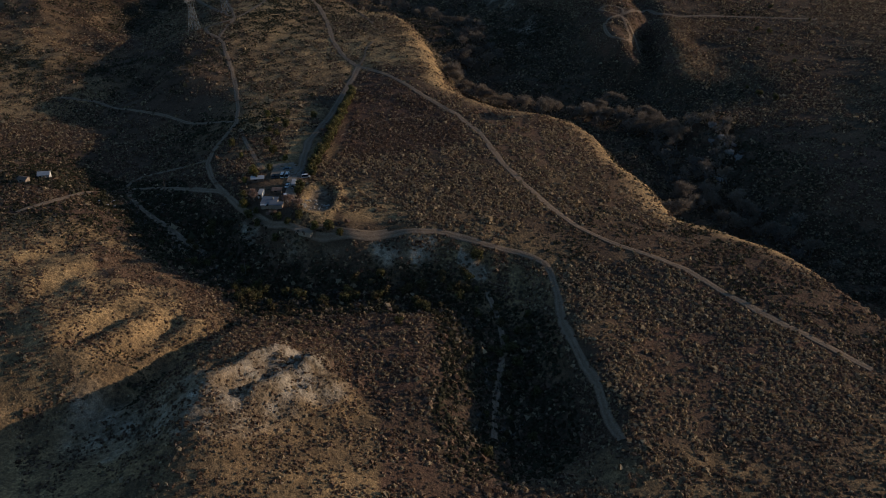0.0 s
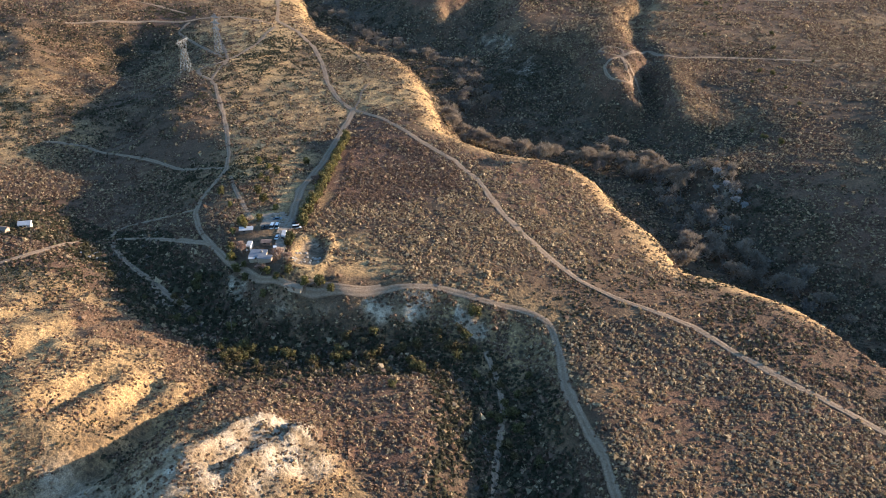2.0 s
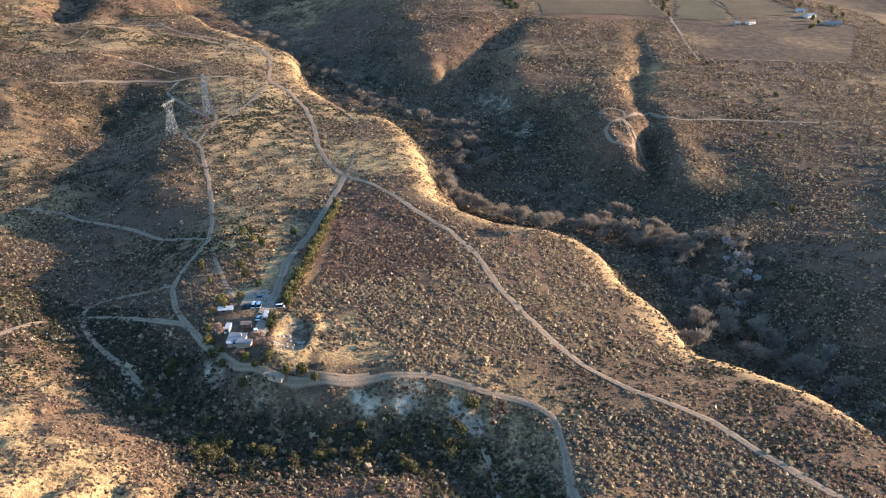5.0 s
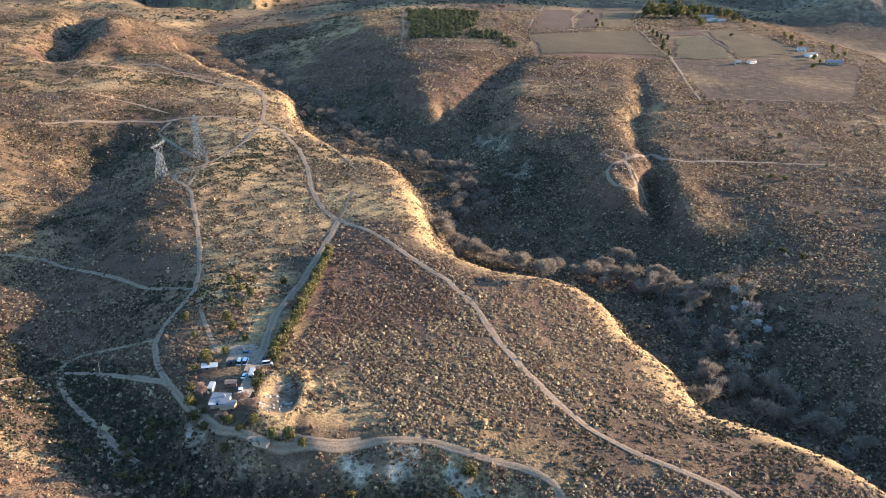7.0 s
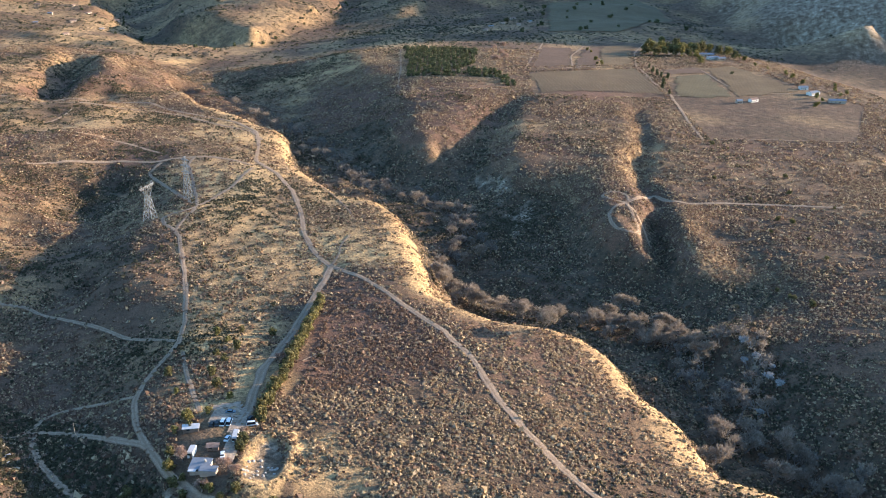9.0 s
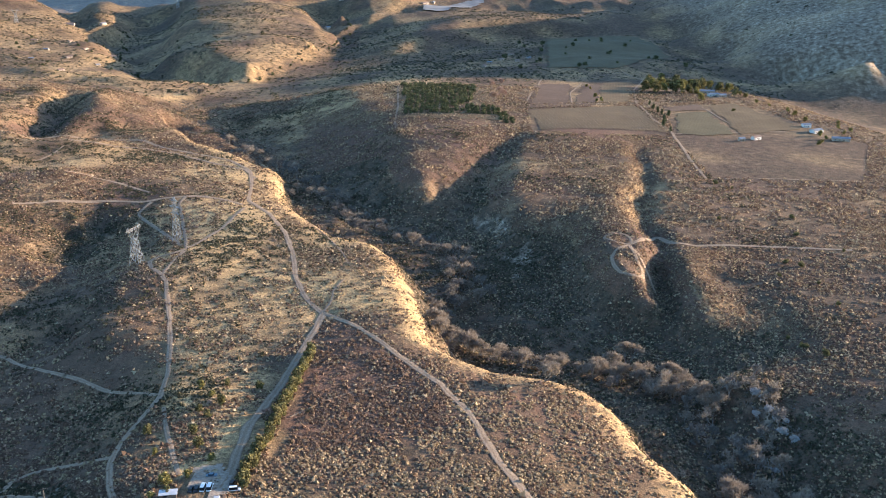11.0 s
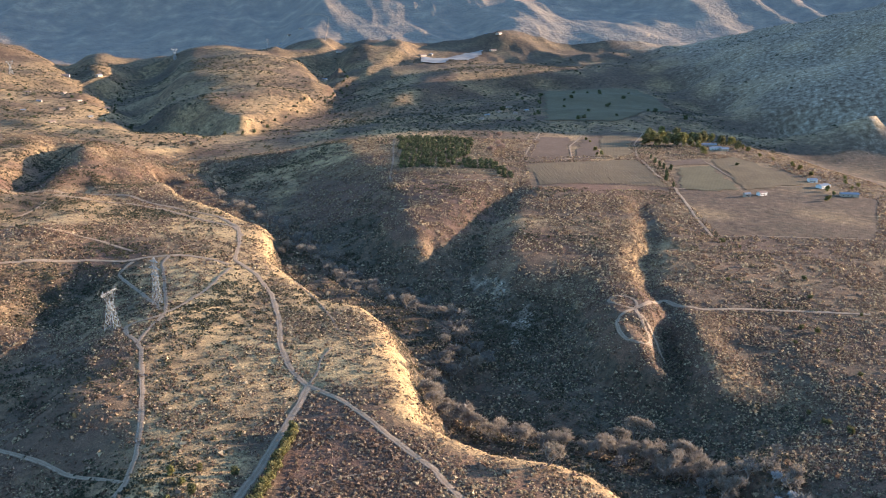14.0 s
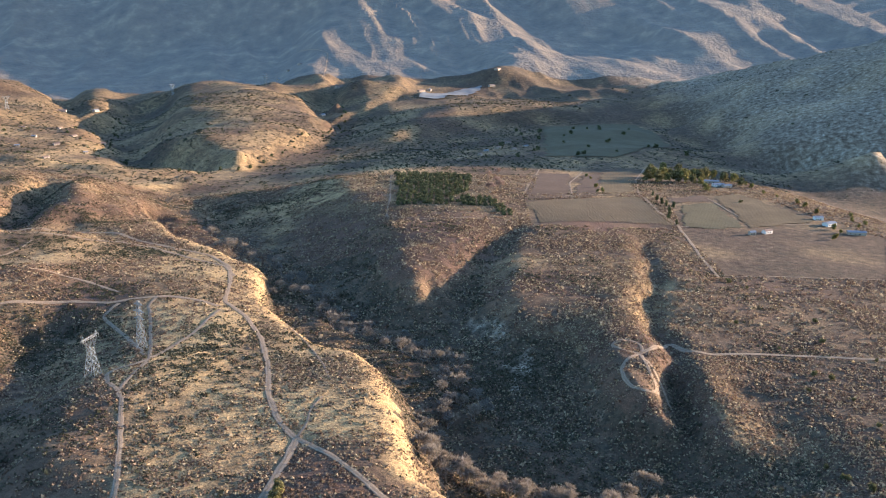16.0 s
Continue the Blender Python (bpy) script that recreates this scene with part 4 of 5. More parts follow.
BARK = plain("bark", [(0.3, (0.13, 0.11, 0.09)), (0.7, (0.30, 0.27, 0.23))], 3.0)
TWIG = plain("bare_twigs", [(0.2, (0.18, 0.15, 0.115)), (0.55, (0.29, 0.245, 0.19)), (0.85, (0.43, 0.365, 0.285))], 0.8, islands=True, relief=0)
WILLOW = plain("grey_willow", [(0.2, (0.12, 0.106, 0.09)), (0.55, (0.20, 0.178, 0.15)), (0.85, (0.31, 0.275, 0.235))], 0.8, islands=True, relief=0)
LEAF = plain("green_leaves", [(0.2, (0.06, 0.058, 0.024)), (0.55, (0.15, 0.138, 0.055)), (0.85, (0.26, 0.23, 0.10))], 0.8, islands=True, relief=0)
YELLOW_LEAF = plain("yellow_green_leaves", [(0.2, (0.11, 0.10, 0.03)), (0.55, (0.22, 0.195, 0.065)), (0.85, (0.35, 0.30, 0.11))], 0.8, islands=True, relief=0)
GROVE = plain("grove_leaves", [(0.2, (0.055, 0.062, 0.028)), (0.55, (0.115, 0.122, 0.058)), (0.85, (0.20, 0.20, 0.10))], 0.5, islands=True, relief=0)
PINK = plain("reddish_bare_twigs", [(0.2, (0.22, 0.15, 0.12)), (0.55, (0.38, 0.27, 0.21)), (0.85, (0.52, 0.40, 0.31))], 0.8, islands=True, relief=0)
let_light_through((LEAF, YELLOW_LEAF, GROVE, PINK, TWIG), 0.3)
STEEL = plain("galvanised_steel", [(0.3, (0.28, 0.28, 0.27)), (0.7, (0.42, 0.42, 0.41))], 1.0, rough=0.5, relief=0)
GLASS_DARK = plain("dark_glass", [(0.3, (0.012, 0.014, 0.018)), (0.7, (0.03, 0.035, 0.04))], 0.8, rough=0.12, relief=0)
RUBBER = plain("tyre_rubber", [(0.3, (0.012, 0.012, 0.012)), (0.7, (0.03, 0.03, 0.03))], 4.0, relief=0)
ROOF_GREY = plain("grey_roof", [(0.3, (0.15, 0.17, 0.20)), (0.7, (0.23, 0.25, 0.285))], 0.8)
ROOF_WHITE = plain("white_roof", [(0.3, (0.40, 0.41, 0.42)), (0.7, (0.56, 0.56, 0.57))], 0.5)
ROOF_TAN = plain("tan_roof", [(0.3, (0.24, 0.18, 0.125)), (0.7, (0.37, 0.29, 0.205))], 0.8)
ROOF_BROWN = plain("brown_roof", [(0.3, (0.16, 0.11, 0.09)), (0.7, (0.28, 0.21, 0.17))], 0.8)
WALL_TAN = plain("tan_wall", [(0.3, (0.36, 0.29, 0.22)), (0.7, (0.50, 0.42, 0.33))], 0.7)
WALL_WHITE = plain("white_wall", [(0.3, (0.60, 0.58, 0.54)), (0.7, (0.76, 0.74, 0.70))], 0.7)
WOOD_WALL = plain("weathered_wood", [(0.3, (0.14, 0.10, 0.075)), (0.7, (0.27, 0.20, 0.15))], 1.5)
STONE = plain("pale_stone", [(0.3, (0.26, 0.245, 0.215)), (0.7, (0.45, 0.425, 0.38))], 1.0)


def limbs(bm, rnd, start, way, length, radius, depth, tips):
    a = Vector(start)
    steps = 2
    for k in range(steps):
        way = (way + Vector((rnd.uniform(-0.2, 0.2), rnd.uniform(-0.2, 0.2), 0.08))).normalized()
        b = a + way * (length / steps)
        beam(bm, a, b, radius * (1 - 0.25 * k), radius * (1 - 0.25 * (k + 1)), 4 if depth > 1 else 3)
        a = b
    tips.append((a.copy(), way.copy()))
    if depth > 0:
        for _ in range(3):
            w = (way * 0.7 + Vector((rnd.uniform(-1, 1), rnd.uniform(-1, 1), rnd.uniform(-0.1, 0.7)))).normalized()
            limbs(bm, rnd, a, w, length * 0.66, radius * 0.55, depth - 1, tips)


def bare_tree(seed, mat, name, label, category="tree", group="", spread_=1.0, twigs=14, depth=3, blade=1.0):
    """A leafless tree, ten metres high: trunk with limbs, and a crown of fine twigs at their ends."""
    def make():
        rnd = random.Random(seed)
        top = empty(name, label, category, group)
        bm, tips = bmesh.new(), []
        for k in range(rnd.choice((2, 3))):
            limbs(bm, rnd, (rnd.uniform(-0.4, 0.4), rnd.uniform(-0.4, 0.4), -0.3),
                  Vector((rnd.uniform(-0.5, 0.5) * spread_, rnd.uniform(-0.5, 0.5) * spread_, 1)).normalized(), 3.8, 0.26, depth, tips)
        part("trunk", bm, BARK, top)
        r = np.random.default_rng(seed)
        vs, fs = [], []
        for p, w in tips:
            if p.z < 2.5:
                continue
            for _ in range(twigs):
                d = np.array(w) * 0.6 + r.normal(0, 0.75, 3) + (0, 0, 0.35)
                d /= np.linalg.norm(d)
                n = np.cross(d, r.normal(0, 1, 3))
                n /= np.linalg.norm(n) + 1e-9
                o = np.array(p) + r.normal(0, 0.35, 3)
                L = r.uniform(0.7, 1.6)
                i = len(vs)
                vs += [o - n * 0.07 * blade, o + n * 0.07 * blade, o + d * L * 0.6 + n * 0.12 * blade, o + d * L * (0.5 + 0.5 * blade)]
                fs += [(i, i + 1, i + 2), (i, i + 2, i + 3)]
        soup("crown", vs, fs, mat, top)
        return top
    return make


def leafy_tree(seed, mat, name, label, category="tree", group="", height=6.0, width=5.0, clumps=16, leaves=46, leaf=0.42, low=0.22):
    """An evergreen tree: tapered trunk, limbs, and a crown of leaf tufts gathered in uneven clumps."""
    def make():
        rnd = random.Random(seed)
        r = np.random.default_rng(seed)
        top = empty(name, label, category, group)
        bm = bmesh.new()
        beam(bm, (0, 0, -0.3), (0.1, 0, height * 0.35), 0.05 * width * 0.6, 0.035 * width * 0.6, 7)
        vs, fs = [], []
        for k in range(clumps):
            a, q = rnd.uniform(0, 6.28), math.sqrt(rnd.random())
            z = height * rnd.uniform(low, 0.88)
            reach = width / 2 * 0.75 * (1 - 0.75 * max(0, (z / height - 0.45)) ** 1.2)
            c = np.array((math.cos(a) * q * reach, math.sin(a) * q * reach, z))
            if k % 2 == 0:
                beam(bm, (0.1, 0, height * 0.3), c * (0.9, 0.9, 0.95), 0.09, 0.03, 4)
            rad = rnd.uniform(0.16, 0.27) * width
            for _ in range(leaves):
                d = r.normal(0, 1, 3)
                d /= np.linalg.norm(d)
                o = c + d * rad * (0.75 + 0.45 * r.random()) * (1, 1, 0.85)
                n = d + r.normal(0, 0.55, 3)
                u = np.cross(n, r.normal(0, 1, 3))
                u /= np.linalg.norm(u) + 1e-9
                v = np.cross(n / np.linalg.norm(n), u)
                s = leaf * r.uniform(0.6, 1.3)
                i = len(vs)
                vs += [o - u * s, o + v * s * 0.8, o + u * s, o - v * s * 0.8]
                fs += [(i, i + 1, i + 2), (i, i + 2, i + 3)]
        part("trunk", bm, BARK, top)
        soup("crown", vs, fs, mat, top)
        return top
    return make


def jittered(spots, lo, hi, seed, wander=0.0):
    rnd = random.Random(seed)
    return [stand(x + rnd.uniform(-wander, wander), y + rnd.uniform(-wander, wander), rnd.uniform(0, 360), rnd.uniform(lo, hi)) for x, y in spots]


# ---- canyon trees ----
CANYON_SPOTS = [(197, 465), (188, 473), (205, 452), (181, 497), (172, 488), (162, 481), (147, 501), (135, 488), (159, 509), (158, 612), (152, 625), (162, 602), (133, 642),
                (127, 649), (139, 632), (113, 645), (99, 650), (82, 656), (115, 669), (126, 674), (54, 663), (58, 651), (40, 665), (27, 684), (17, 698), (9, 700), (3, 686),
                (33, 677), (148, 511), (180, 537), (167, 514), (179, 503), (171, 549), (185, 486), (150, 632), (146, 638), (61, 585), (89, 649)]
UPPER_SPOTS = [(-127, 1036), (-115, 1028), (-107, 1028), (-87, 964), (-69, 921), (-61, 913), (-21, 879), (-11, 870), (-2, 865), (12, 868), (21, 842), (29, 818), (24, 795),
               (37, 800), (15, 782), (31, 774), (45, 778), (7, 739), (2, 675), (11, 691), (-12, 902), (-31, 898), (-47, 918), (-93, 981), (-141, 1058), (-146, 1032), (-80, 948),
               (-406, 1659), (-388, 1644), (-365, 1468), (-358, 1490), (-318, 1363), (-311, 1295), (-379, 1644)]
LABEL = "leafless cottonwood with pale tan twigs in the canyon"
for k in range(4):
    spread(bare_tree(20 + k, TWIG, "cottonwood_tree", LABEL, group="canyon trees", spread_=1.7), jittered(CANYON_SPOTS[k::4], 1.15, 1.75, k, 2))
for k in range(3):
    spread(bare_tree(30 + k, WILLOW if k else TWIG, "willow_tree", "leafless grey willow tree along the creek bed", group="creek trees", twigs=14), jittered(UPPER_SPOTS[k::3], 0.9, 1.4, 40 + k, 3))


PALE_TWIG = plain("whitish_twigs", [(0.2, (0.28, 0.28, 0.27)), (0.55, (0.40, 0.40, 0.39)), (0.85, (0.54, 0.54, 0.53))], 0.8, islands=True, relief=0)
spread(bare_tree(37, PALE_TWIG, "pale_willow", "pale whitish bare willow in the side gully", group="gully willows", twigs=16),
       jittered([(181, 602), (184, 596), (185, 588), (188, 580), (189, 572), (190, 565), (188, 557), (183, 584), (192, 577), (178, 545), (172, 535)], 0.5, 0.85, 37, 2))
spread(bare_tree(38, TWIG, "cottonwood_tree", LABEL, group="canyon trees", spread_=1.7), jittered([(142, 622), (150, 612), (136, 636), (156, 596), (120, 655), (105, 656), (76, 660), (47, 668)], 1.1, 1.6, 38, 4))


# a belt of small grey trees fills the creek bed
rnd = random.Random(31)
BELT = [(x + rnd.gauss(0, 8), y + rnd.gauss(0, 8)) for x, y in resample([p[:2] for p in CREEK if 430 < p[1] < 1300], 8.0)]
BELT += [(x + rnd.gauss(0, 5), y + rnd.gauss(0, 5)) for x, y in resample([p[:2] for p in SIDE_GULLY], 7.0)]
for k in range(4):
    spread(bare_tree(310 + k, WILLOW if k % 2 else TWIG, "creek_bed_tree", "small leafless grey-brown tree crowding the creek bed", group="creek belt trees", spread_=1.3, twigs=9, depth=2, blade=1.8),
           jittered(BELT[k::4], 0.75, 1.5, 310 + k))


def thicket():
    """Low bare thickets along the creek, of fine upright twigs."""
    r = np.random.default_rng(5)
    line = np.concatenate([resample([p[:2] for p in CREEK], 2.2), resample([p[:2] for p in SIDE_GULLY], 2.0), resample([p[:2] for p in WASH], 3.5)])
    at = np.repeat(line, 2, 0) + r.normal(0, 7, (len(line) * 2, 2))
    n, per = len(at), 34
    size = r.uniform(0.7, 2.0, n)
    d = r.normal(0, 0.5, (n, per, 3)) + (0, 0, 0.75)
    d /= np.linalg.norm(d, axis=2, keepdims=True)
    o = np.stack([at[:, 0], at[:, 1], ground_z(at[:, 0], at[:, 1])], -1)[:, None] + r.normal(0, 0.35, (n, per, 3)) * size[:, None, None]
    side = np.cross(d, r.normal(0, 1, (n, per, 3)))
    side /= np.linalg.norm(side, axis=2, keepdims=True)
    L = (r.uniform(0.5, 1.3, (n, per)) * size[:, None])[..., None]
    v = np.stack([o - side * 0.10 * size[:, None, None], o + side * 0.10 * size[:, None, None], o + d * L], 2)
    tagged(mesh_object("willow_thicket", v.reshape(-1, 3), np.arange(n * per * 3).reshape(-1, 3), WILLOW), "bare grey willow thickets along the creek", "thicket", kind="stuff")


thicket()

# ---- trees of the mesa and the yard ----
HEDGE_LINE = [(-67, 606), (-69.5, 583), (-70.5, 569), (-72, 552), (-73, 534), (-74, 515), (-75, 491), (-77, 477), (-77.5, 463)]
row = [tuple(p) for p in resample(HEDGE_LINE, 3.6)]
for k in range(3):
    spread(leafy_tree(60 + k, (LEAF, YELLOW_LEAF, LEAF)[k], "hedge_tree", "green bushy tree in a row beside the drive", group="hedge row", height=5.2, width=4.6),
           jittered(row[k::3], 0.85, 1.35, 60 + k, 0.9))
YARD = [(-100, 419), (-80, 443), (-86, 408), (-90, 412), (-81, 401), (-67, 398), (-54, 394), (-80, 438), (-95, 484), (-109, 510), (-107, 527), (-110, 550),
        (-106, 565), (-88, 562), (-122, 491), (-132, 514), (-106, 456), (-112, 454), (-104, 497), (-113, 533), (-118, 560), (-103, 540), (-110, 438), (-108, 428), (-104, 418), (-98, 412), (-110, 464), (-76, 404), (-86, 396), (-101, 470), (-60, 398)]
for k in range(3):
    spread(leafy_tree(70 + k, (LEAF, LEAF, YELLOW_LEAF)[k], "yard_tree", "green shade tree standing by the farmyard", group="yard trees", height=5.5, width=5.0),
           jittered(YARD[k::3], 0.55, 1.05, 70 + k, 0.5))
spread(bare_tree(80, PINK, "bare_yard_tree", "leafless pale pinkish tree beside the house", group="bare yard trees"),
       jittered([(-103, 431), (-90, 410), (-83, 420), (-78, 528), (-77.5, 415)], 0.5, 0.7, 80))
SCATTERED = [(246, 897), (275, 1013), (286, 995), (278, 789), (278, 754), (263, 847), (323, 821), (269, 797), (276, 714), (232, 660), (228, 674), (240, 644), (403, 1383),
             (234, 658), (300, 860), (255, 770), (312, 905)]
spread(leafy_tree(90, LEAF, "bench_tree", "lone dark green tree on the dry bench", group="bench trees", height=4.0, width=5.5), jittered(SCATTERED, 0.5, 1.0, 90))

# ---- farm bench: grove, vines, windbreaks ----
GROVE_EDGE = [(-52, 1545), (60, 1530), (44, 1352), (78, 1350), (97, 1262), (85, 1258), (70, 1300), (-40, 1290)]
spots, rnd = [], random.Random(3)
for i in range(24):
    for j in range(21):
        x, y = -52 + i * 6.6 + rnd.uniform(-1.2, 1.2), 1262 + j * 13.5 + rnd.uniform(-3, 3)
        if inside(GROVE_EDGE, np.array([x]), np.array([y]))[0] and rnd.random() < 0.93:
            spots.append((x, y))
for k in range(2):
    spread(leafy_tree(100 + k, GROVE, "grove_tree", "round dark green orchard tree in the grove", group="grove trees", height=4.8, width=7.6, clumps=10, leaves=20, leaf=0.95, low=0.12),
           jittered(spots[k::2], 0.72, 1.02, 100 + k))
spread(bare_tree(110, PINK, "poplar_tree", "tall leafless pinkish tree beside the grove", group="grove edge trees", spread_=0.7), jittered([(80, 1500), (97, 1548), (77, 1375), (91, 1404), (88, 1440)], 1.2, 1.6, 110))
WIND = [(293, 1406), (291, 1372), (293, 1352), (281, 1265), (284, 1239), (302, 1328), (296, 1340), (288, 1290)]
spread(leafy_tree(115, GROVE, "windbreak_tree", "slim dark green tree beside the vineyard", group="vineyard windbreak", height=9, width=4.2, clumps=14, leaves=24, leaf=0.8), jittered(WIND, 0.8, 1.2, 115))
TALL = [(317, 1547), (329, 1565), (331, 1535), (347, 1550), (359, 1548), (371, 1547), (382, 1539), (388, 1517), (343, 1644), (375, 1690), (390, 1656), (411, 1648), (428, 1643),
        (442, 1642), (439, 1577), (446, 1552), (446, 1518), (380, 1461), (399, 1562), (395, 1621), (335, 1600), (350, 1590), (365, 1610), (405, 1600), (420, 1610)]
for k in range(2):
    spread(leafy_tree(120 + k, (LEAF, YELLOW_LEAF)[k], "eucalyptus_tree", "tall olive green eucalyptus around the farmstead", group="farmstead trees", height=13, width=10, clumps=20, leaves=30, leaf=0.95),
           jittered(TALL[k::2], 1.0, 1.6, 120 + k))
EDGE = [(467, 1243), (467, 1224), (447, 1192), (503, 1258), (517, 1274), (522, 1324), (480, 1326), (480, 1364), (479, 1390), (473, 1446), (459, 1509), (458, 1532), (462, 1468),
        (234, 1585), (235, 1557), (228, 1463), (230, 1427), (224, 1425), (455, 1205), (508, 1290)]
spread(leafy_tree(130, YELLOW_LEAF, "farm_tree", "small yellowish green tree by the farm fields", group="farm trees", height=6, width=5, clumps=10, leaves=22, leaf=0.8), jittered(EDGE, 0.7, 1.3, 130))
BACK = [(150 + 40 * math.sin(k * 2.4) + 12 * k, 1830 + (k * 97) % 560) for k in range(26)]
spread(leafy_tree(140, GROVE, "pasture_tree", "dark round tree in the shaded pasture", group="pasture trees", height=7, width=8, clumps=9, leaves=18, leaf=1.2), jittered(BACK, 0.6, 1.2, 140))

# riparian and village trees of the far valley
rnd = random.Random(77)
FAR_CREEK = [tuple(p[:2]) for l in (CREEK_UP, NORTH_WASH) for p in resample(l, 38)]
spread(leafy_tree(150, GROVE, "riparian_tree", "dark bushy tree along the far creek", group="far creek trees", height=7, width=9, clumps=8, leaves=16, leaf=1.4), jittered(FAR_CREEK, 0.4, 0.9, 150, 14))
VILLAGE = [(rnd.uniform(-950, -560), rnd.uniform(1780, 2350)) for _ in range(24)]
spread(leafy_tree(151, GROVE, "village_tree", "dark round tree among distant houses", group="village trees", height=6, width=8, clumps=8, leaves=14, leaf=1.3), jittered(VILLAGE, 0.4, 0.9, 151))

# ---- oak scrub in the wash under the bluff ----
OAK_LEAF = plain("brown_oak_leaves", [(0.2, (0.05, 0.042, 0.018)), (0.55, (0.115, 0.09, 0.04)), (0.85, (0.22, 0.165, 0.075))], 0.8, islands=True, relief=0)
OAKS = [(rnd.uniform(-105, 15), 0.0) for _ in range(74)]
OAKS = [(x, 366 + 0.10 * abs(x + 40) + rnd.gauss(0, 7)) for x, y in OAKS] + [(rnd.uniform(-150, -110), rnd.uniform(385, 425)) for _ in range(14)] + [
    (rnd.uniform(14, 38), rnd.uniform(250, 362)) for _ in range(26)]
for k in range(2):
    spread(leafy_tree(160 + k, (OAK_LEAF, LEAF)[k], "oak_scrub", "brownish scrub oak in the shaded wash", group="wash oaks", height=3.6, width=4.4, clumps=10, leaves=34, leaf=0.36, low=0.12),
           jittered(OAKS[k::2], 0.6, 1.25, 160 + k))

VINES = plain("vine_rows", [(0.2, (0.12, 0.08, 0.05)), (0.55, (0.21, 0.15, 0.095)), (0.85, (0.32, 0.24, 0.15))], 0.4, islands=False, relief=0)


def vine_row(x0, y0, x1, y1, seed):
    p = resample([(x0, y0), (x1, y1)], 4.0)
    r = np.random.default_rng(seed)
    z = ground_z(p[:, 0], p[:, 1])
    w, h = r.uniform(0.25, 0.7, len(p)), r.uniform(0.3, 0.75, len(p))
    v = np.stack([np.stack([p[:, 0] - w, p[:, 1], z - 0.2], -1), np.stack([p[:, 0] - w * 0.6, p[:, 1], z + h], -1),
                  np.stack([p[:, 0] + w * 0.6, p[:, 1], z + h * 0.95], -1), np.stack([p[:, 0] + w, p[:, 1], z - 0.2], -1)], 1)
    k = np.arange(len(p) * 4).reshape(-1, 4)
    f = np.concatenate([np.stack([k[:-1, i], k[1:, i], k[1:, i + 1], k[:-1, i + 1]], -1) for i in range(3)])
    tagged(mesh_object("vine_trellis", v.reshape(-1, 3), f, VINES), "trimmed brown winter vine row on the bench", "vines", "vineyard rows")


for k in range(33):
    u = k / 32
    vine_row(121 + u * 150, 1330 + u * 66, 133 + u * 148, 1229 + u * 14, k)

